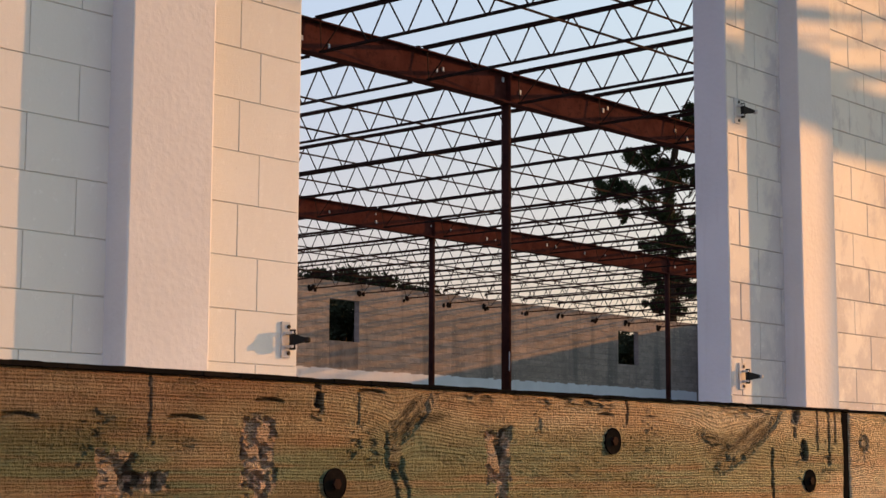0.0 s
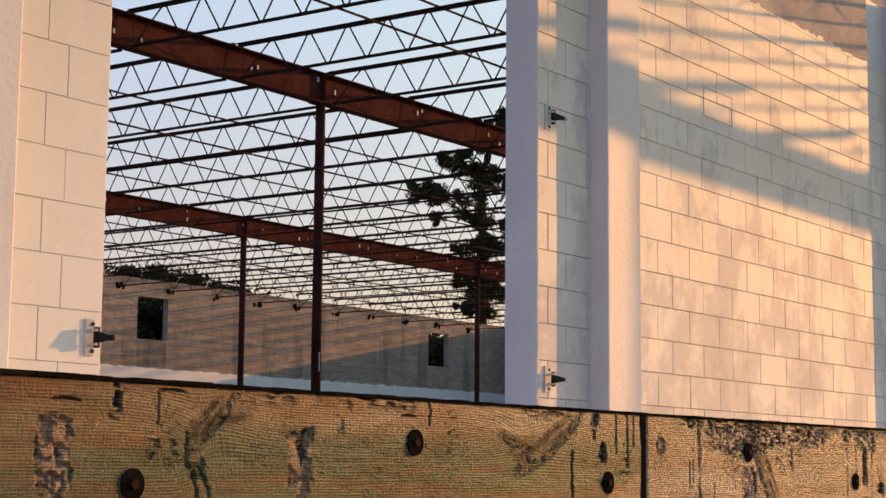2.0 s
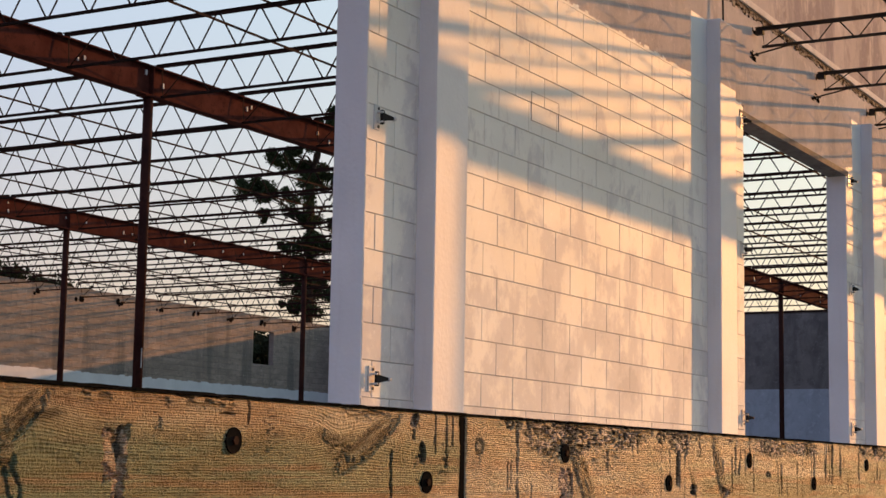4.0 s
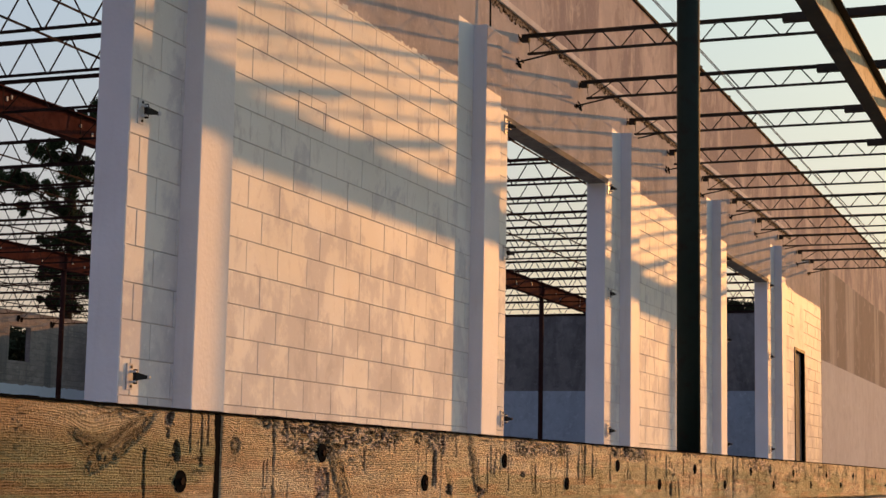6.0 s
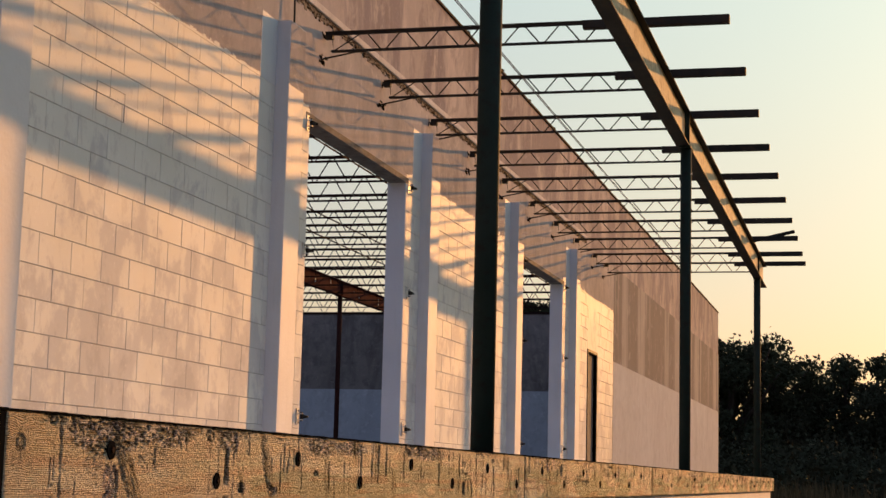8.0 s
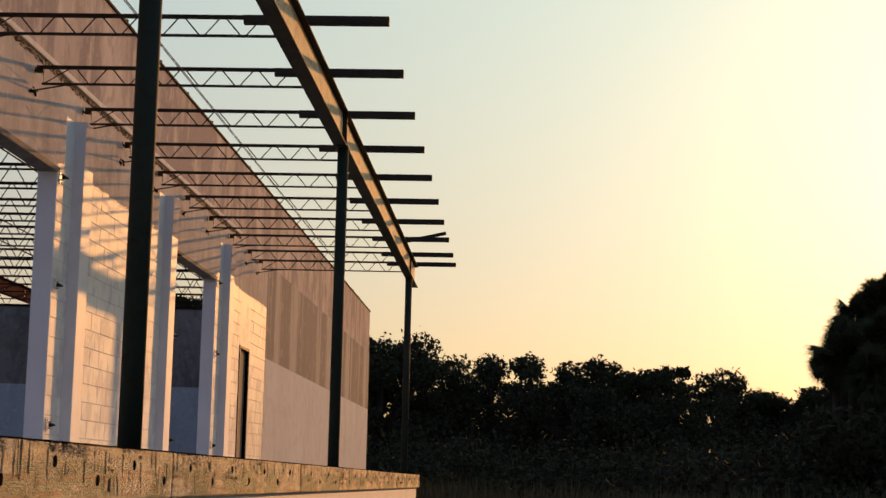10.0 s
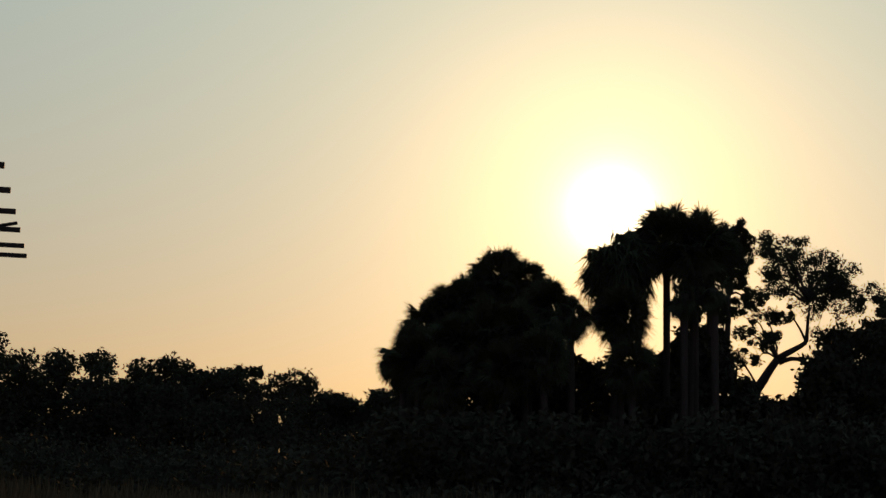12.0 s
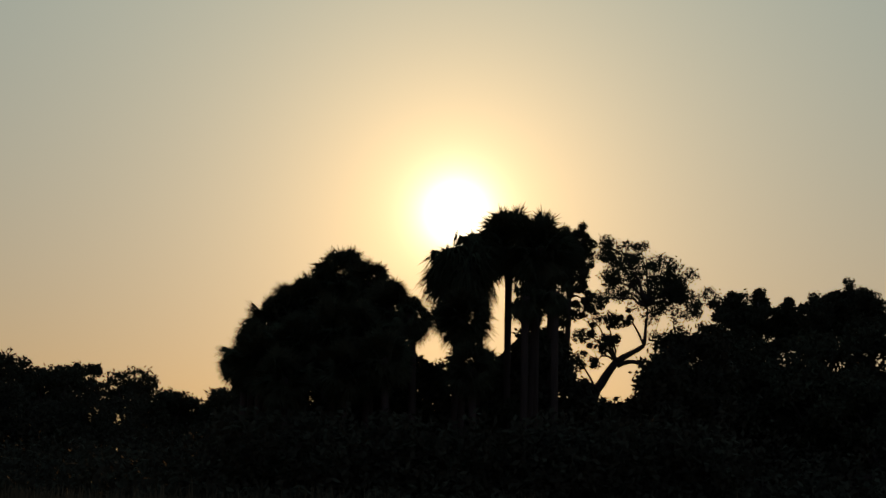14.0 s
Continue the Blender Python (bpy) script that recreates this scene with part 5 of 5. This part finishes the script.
oak(35.3, 5.0, 69, 5.0, 26000, seed=99, low=0.02, clumps=44)
oak(45.0, 6.2, 53, 4.4, 30000, seed=100, low=0.02, clumps=44)
limbed_tree("pine_tree", "tall dark pine with ragged clumps behind the hall", M["pine"], 71, 33.85, [(33.9, 5.0), (33.85, 8.0), (33.8, 10.2), (33.3, 12.0)], [
    (35.93, 9.44, 0.33), (35.54, 9.26, 0.48), (35.15, 9.03, 0.45), (35.34, 8.47, 0.19), (34.87, 10.28, 0.5), (34.29, 10.47, 0.43), (33.86, 9.9, 0.57),
    (33.32, 11.7, 0.48), (33.03, 11.43, 0.43), (34.05, 9.17, 0.43), (33.47, 10.09, 0.48), (33.08, 9.27, 0.31), (33.98, 8.37, 0.48), (33.88, 7.64, 0.6),
    (34.17, 7.41, 0.43), (33.3, 7.45, 0.43), (33.97, 6.49, 0.55), (34.42, 6.39, 0.31), (33.3, 6.24, 0.36), (34.03, 5.53, 0.43), (33.64, 5.91, 0.43),
    (34.55, 5.49, 0.29), (33.05, 8.37, 0.29)], 0.06, 0.34, 1.5, jitter=0.9)

# scrub and tall grass over the field
cs = []
for k in range(640):
    az, d = random.uniform(-36, 8), random.uniform(42, 64)
    p = spot(az, 0, d)
    hgt = random.uniform(0.7, 2.4) * (0.6 if d < 48 else (1.0 if d < 56 else 1.5)) * (0.45 if az > -6 else 1.0)
    cs.append(clump((p.x, p.y, hgt * 0.55), hgt * 0.75, 130, 0.8))
# the thicket under the palms, higher towards its middle
RISE = [(-9.8, 2.0), (-10.4, 3.4), (-11.2, 4.7), (-13.0, 5.9), (-15.0, 5.8), (-16.0, 5.0), (-17.0, 4.75), (-18.0, 5.1), (-19.0, 4.7), (-19.6, 5.7), (-20.3, 7.0), (-21.1, 6.6), (-21.6, 4.8), (-22.3, 3.6), (-23.9, 3.7), (-24.4, 5.2), (-25.6, 6.0), (-27.0, 5.9)]
for k in range(620):
    az, d = random.uniform(-26.8, -10.0), random.uniform(56, 60)
    lid = np.interp(-az, [-a for a, e in RISE], [e for a, e in RISE])
    r = random.uniform(0.5, 0.95)
    p = spot(az, random.uniform(0.2, 1.0) * lid, d)
    cs.append(clump((p.x, p.y, max(0.4, p.z - 0.8 * r)), r, 170, 0.85))
# undergrowth before and under the far row
for k in range(420):
    az = random.uniform(-10.5, 9.5)
    p = spot(az, random.uniform(0.2, 3.1 if az > -7.2 else 1.8), random.uniform(103, 113))
    cs.append(clump(p, random.uniform(1.0, 1.6), 130, 0.85))
for k in range(300):
    p = spot(random.uniform(-10, 9.5), 0, random.uniform(74, 100))
    hgt = random.uniform(1.6, 4.0)
    cs.append(clump((p.x, p.y, hgt * 0.5), hgt * 0.75, 160, 0.8))
for k in range(110):
    p = spot(random.uniform(-36, -9.5), 0, random.uniform(57, 63))
    hgt = random.uniform(2.4, 4.2)
    cs.append(clump((p.x, p.y, hgt * 0.5), hgt * 0.75, 190, 0.8))
for k in range(230):
    p = spot(random.uniform(-36, -24.6), 0, random.uniform(65, 71))
    cs.append(clump((p.x, p.y, random.uniform(0.6, 6.6)), random.uniform(1.1, 1.8), 160, 0.8))
for k in range(200):
    p = spot(random.uniform(-27, -9.5), 0, random.uniform(47, 51))
    cs.append(clump((p.x, p.y, random.uniform(0.4, 3.0)), random.uniform(0.7, 1.3), 130, 0.8))
for k in range(40):
    p = spot(random.uniform(-24.6, -20.5), 0, random.uniform(64, 68))
    cs.append(clump((p.x, p.y, random.uniform(0.6, 3.0)), random.uniform(1.1, 1.6), 250, 0.8))
ob = quads("scrub", leaf_quads(np.concatenate(cs), 0.125), M["scrub"])
tagged(ob, "dark tangled scrub under the trees", "scrub", kind="stuff")
n = 26000
az = rng.uniform(-36, 9, n)
d = rng.uniform(16, 46, n) ** 1.0
px_, py_ = d * np.cos(np.radians(az)), d * np.sin(np.radians(az))
keep = ~((px_ < DOCK_END + 0.5) & (py_ > 1.4)) & ~((py_ > 4.4) & (px_ < END + 0.5))
px_, py_ = px_[keep], py_[keep]
n = len(px_)
hh = rng.uniform(0.5, 1.0, n) * np.clip(0.3 + d[keep] / 38, 0.6, 1.4) * (0.75 + 0.5 * np.array([noise.noise(Vector((a, b, 0)) * 0.35) for a, b in zip(px_, py_)]))
foot = np.stack([px_, py_, np.zeros(n)], 1)
tip = foot + np.stack([rng.normal(0, 0.14, n), rng.normal(0, 0.14, n), hh], 1)
mid = foot * 0.5 + tip * 0.5 + np.stack([np.zeros(n), np.zeros(n), hh * 0.08], 1)
wv = np.stack([-np.sin(np.radians(az[keep])), np.cos(np.radians(az[keep])), np.zeros(n)], 1) * 0.02
ob = quads("tall_grass", np.stack([foot, mid - wv, tip, mid + wv], 1), M["grass"])
tagged(ob, "dry tall grass over the dark field", "grass", kind="stuff")

# ---------------------------------------------------------------- blocks of the front wall, each one


BLOCKS = {}


def block_mesh(w, j=0.003):
    key = (round(w, 3), j)
    if key not in BLOCKS:
        b, h = j, COURSE
        s = Shape()
        p = [(j, 0.03, j), (w - j, 0.03, j), (w - j, 0.03, h - j), (j, 0.03, h - j)]
        q = [(j + b, 0.0, j + b), (w - j - b, 0.0, j + b), (w - j - b, 0.0, h - j - b), (j + b, 0.0, h - j - b)]
        m = [(j, b, j), (w - j, b, j), (w - j, b, h - j), (j, b, h - j)]
        s.add(q + m + p, [(0, 1, 2, 3)] + [(i, 4 + i, 4 + (i + 1) % 4, (i + 1) % 4) for i in range(4)] + [(4 + i, 8 + i, 8 + (i + 1) % 4, 4 + (i + 1) % 4) for i in range(4)])
        BLOCKS[key] = s.mesh("block", M["block"])
    return BLOCKS[key]


SEGMENTS = [(0.4, 3.60, 3.451, 3.245), (3.60, 4.48, 4.172, 4.274), (7.55, 13.58, 8.89, 9.075), (16.68, 22.72, 8.89, 9.075), (25.80, 28.20, 8.89, 9.075), (29.21, 31.12, 8.89, 9.075)]
rest, count = Shape(), 0
random.seed(12)
for x0, x1, p0, p1 in SEGMENTS:
    for row in range(0, 16):
        z = FIRST + row * COURSE
        if z + COURSE > PAINT + 0.03:
            continue
        ph = p0 if row % 2 == 0 else p1
        cuts = [x0] + [ph + LONG * k for k in range(-40, 80) if x0 + 0.06 < ph + LONG * k < x1 - 0.06] + [x1]
        for a, b in zip(cuts, cuts[1:]):
            if any(p <= a and b <= p + 0.372 for p in PILASTERS):
                continue
            y = WALL + random.uniform(-0.0012, 0.0012)
            if 3.0 < b and a < 13.6 and count < 330:
                ob = new("block", block_mesh(b - a, 0.0016 if b < 4.6 else 0.0022))
                ob.parent = front
                ob.location = (a, y, z)
                count += 1
            else:
                me = block_mesh(b - a)
                rest.add([(v.co.x + a, v.co.y + y, v.co.z + z) for v in me.vertices], [tuple(f.vertices) for f in me.polygons])
part("painted_head", Shape().box(28.195, 29.215, WALL - 0.001, WALL + 0.02, 3.25, PAINT), M["block"], front)
ob = part("blockwork", rest, M["block"], front)
ob["kind"] = "stuff"
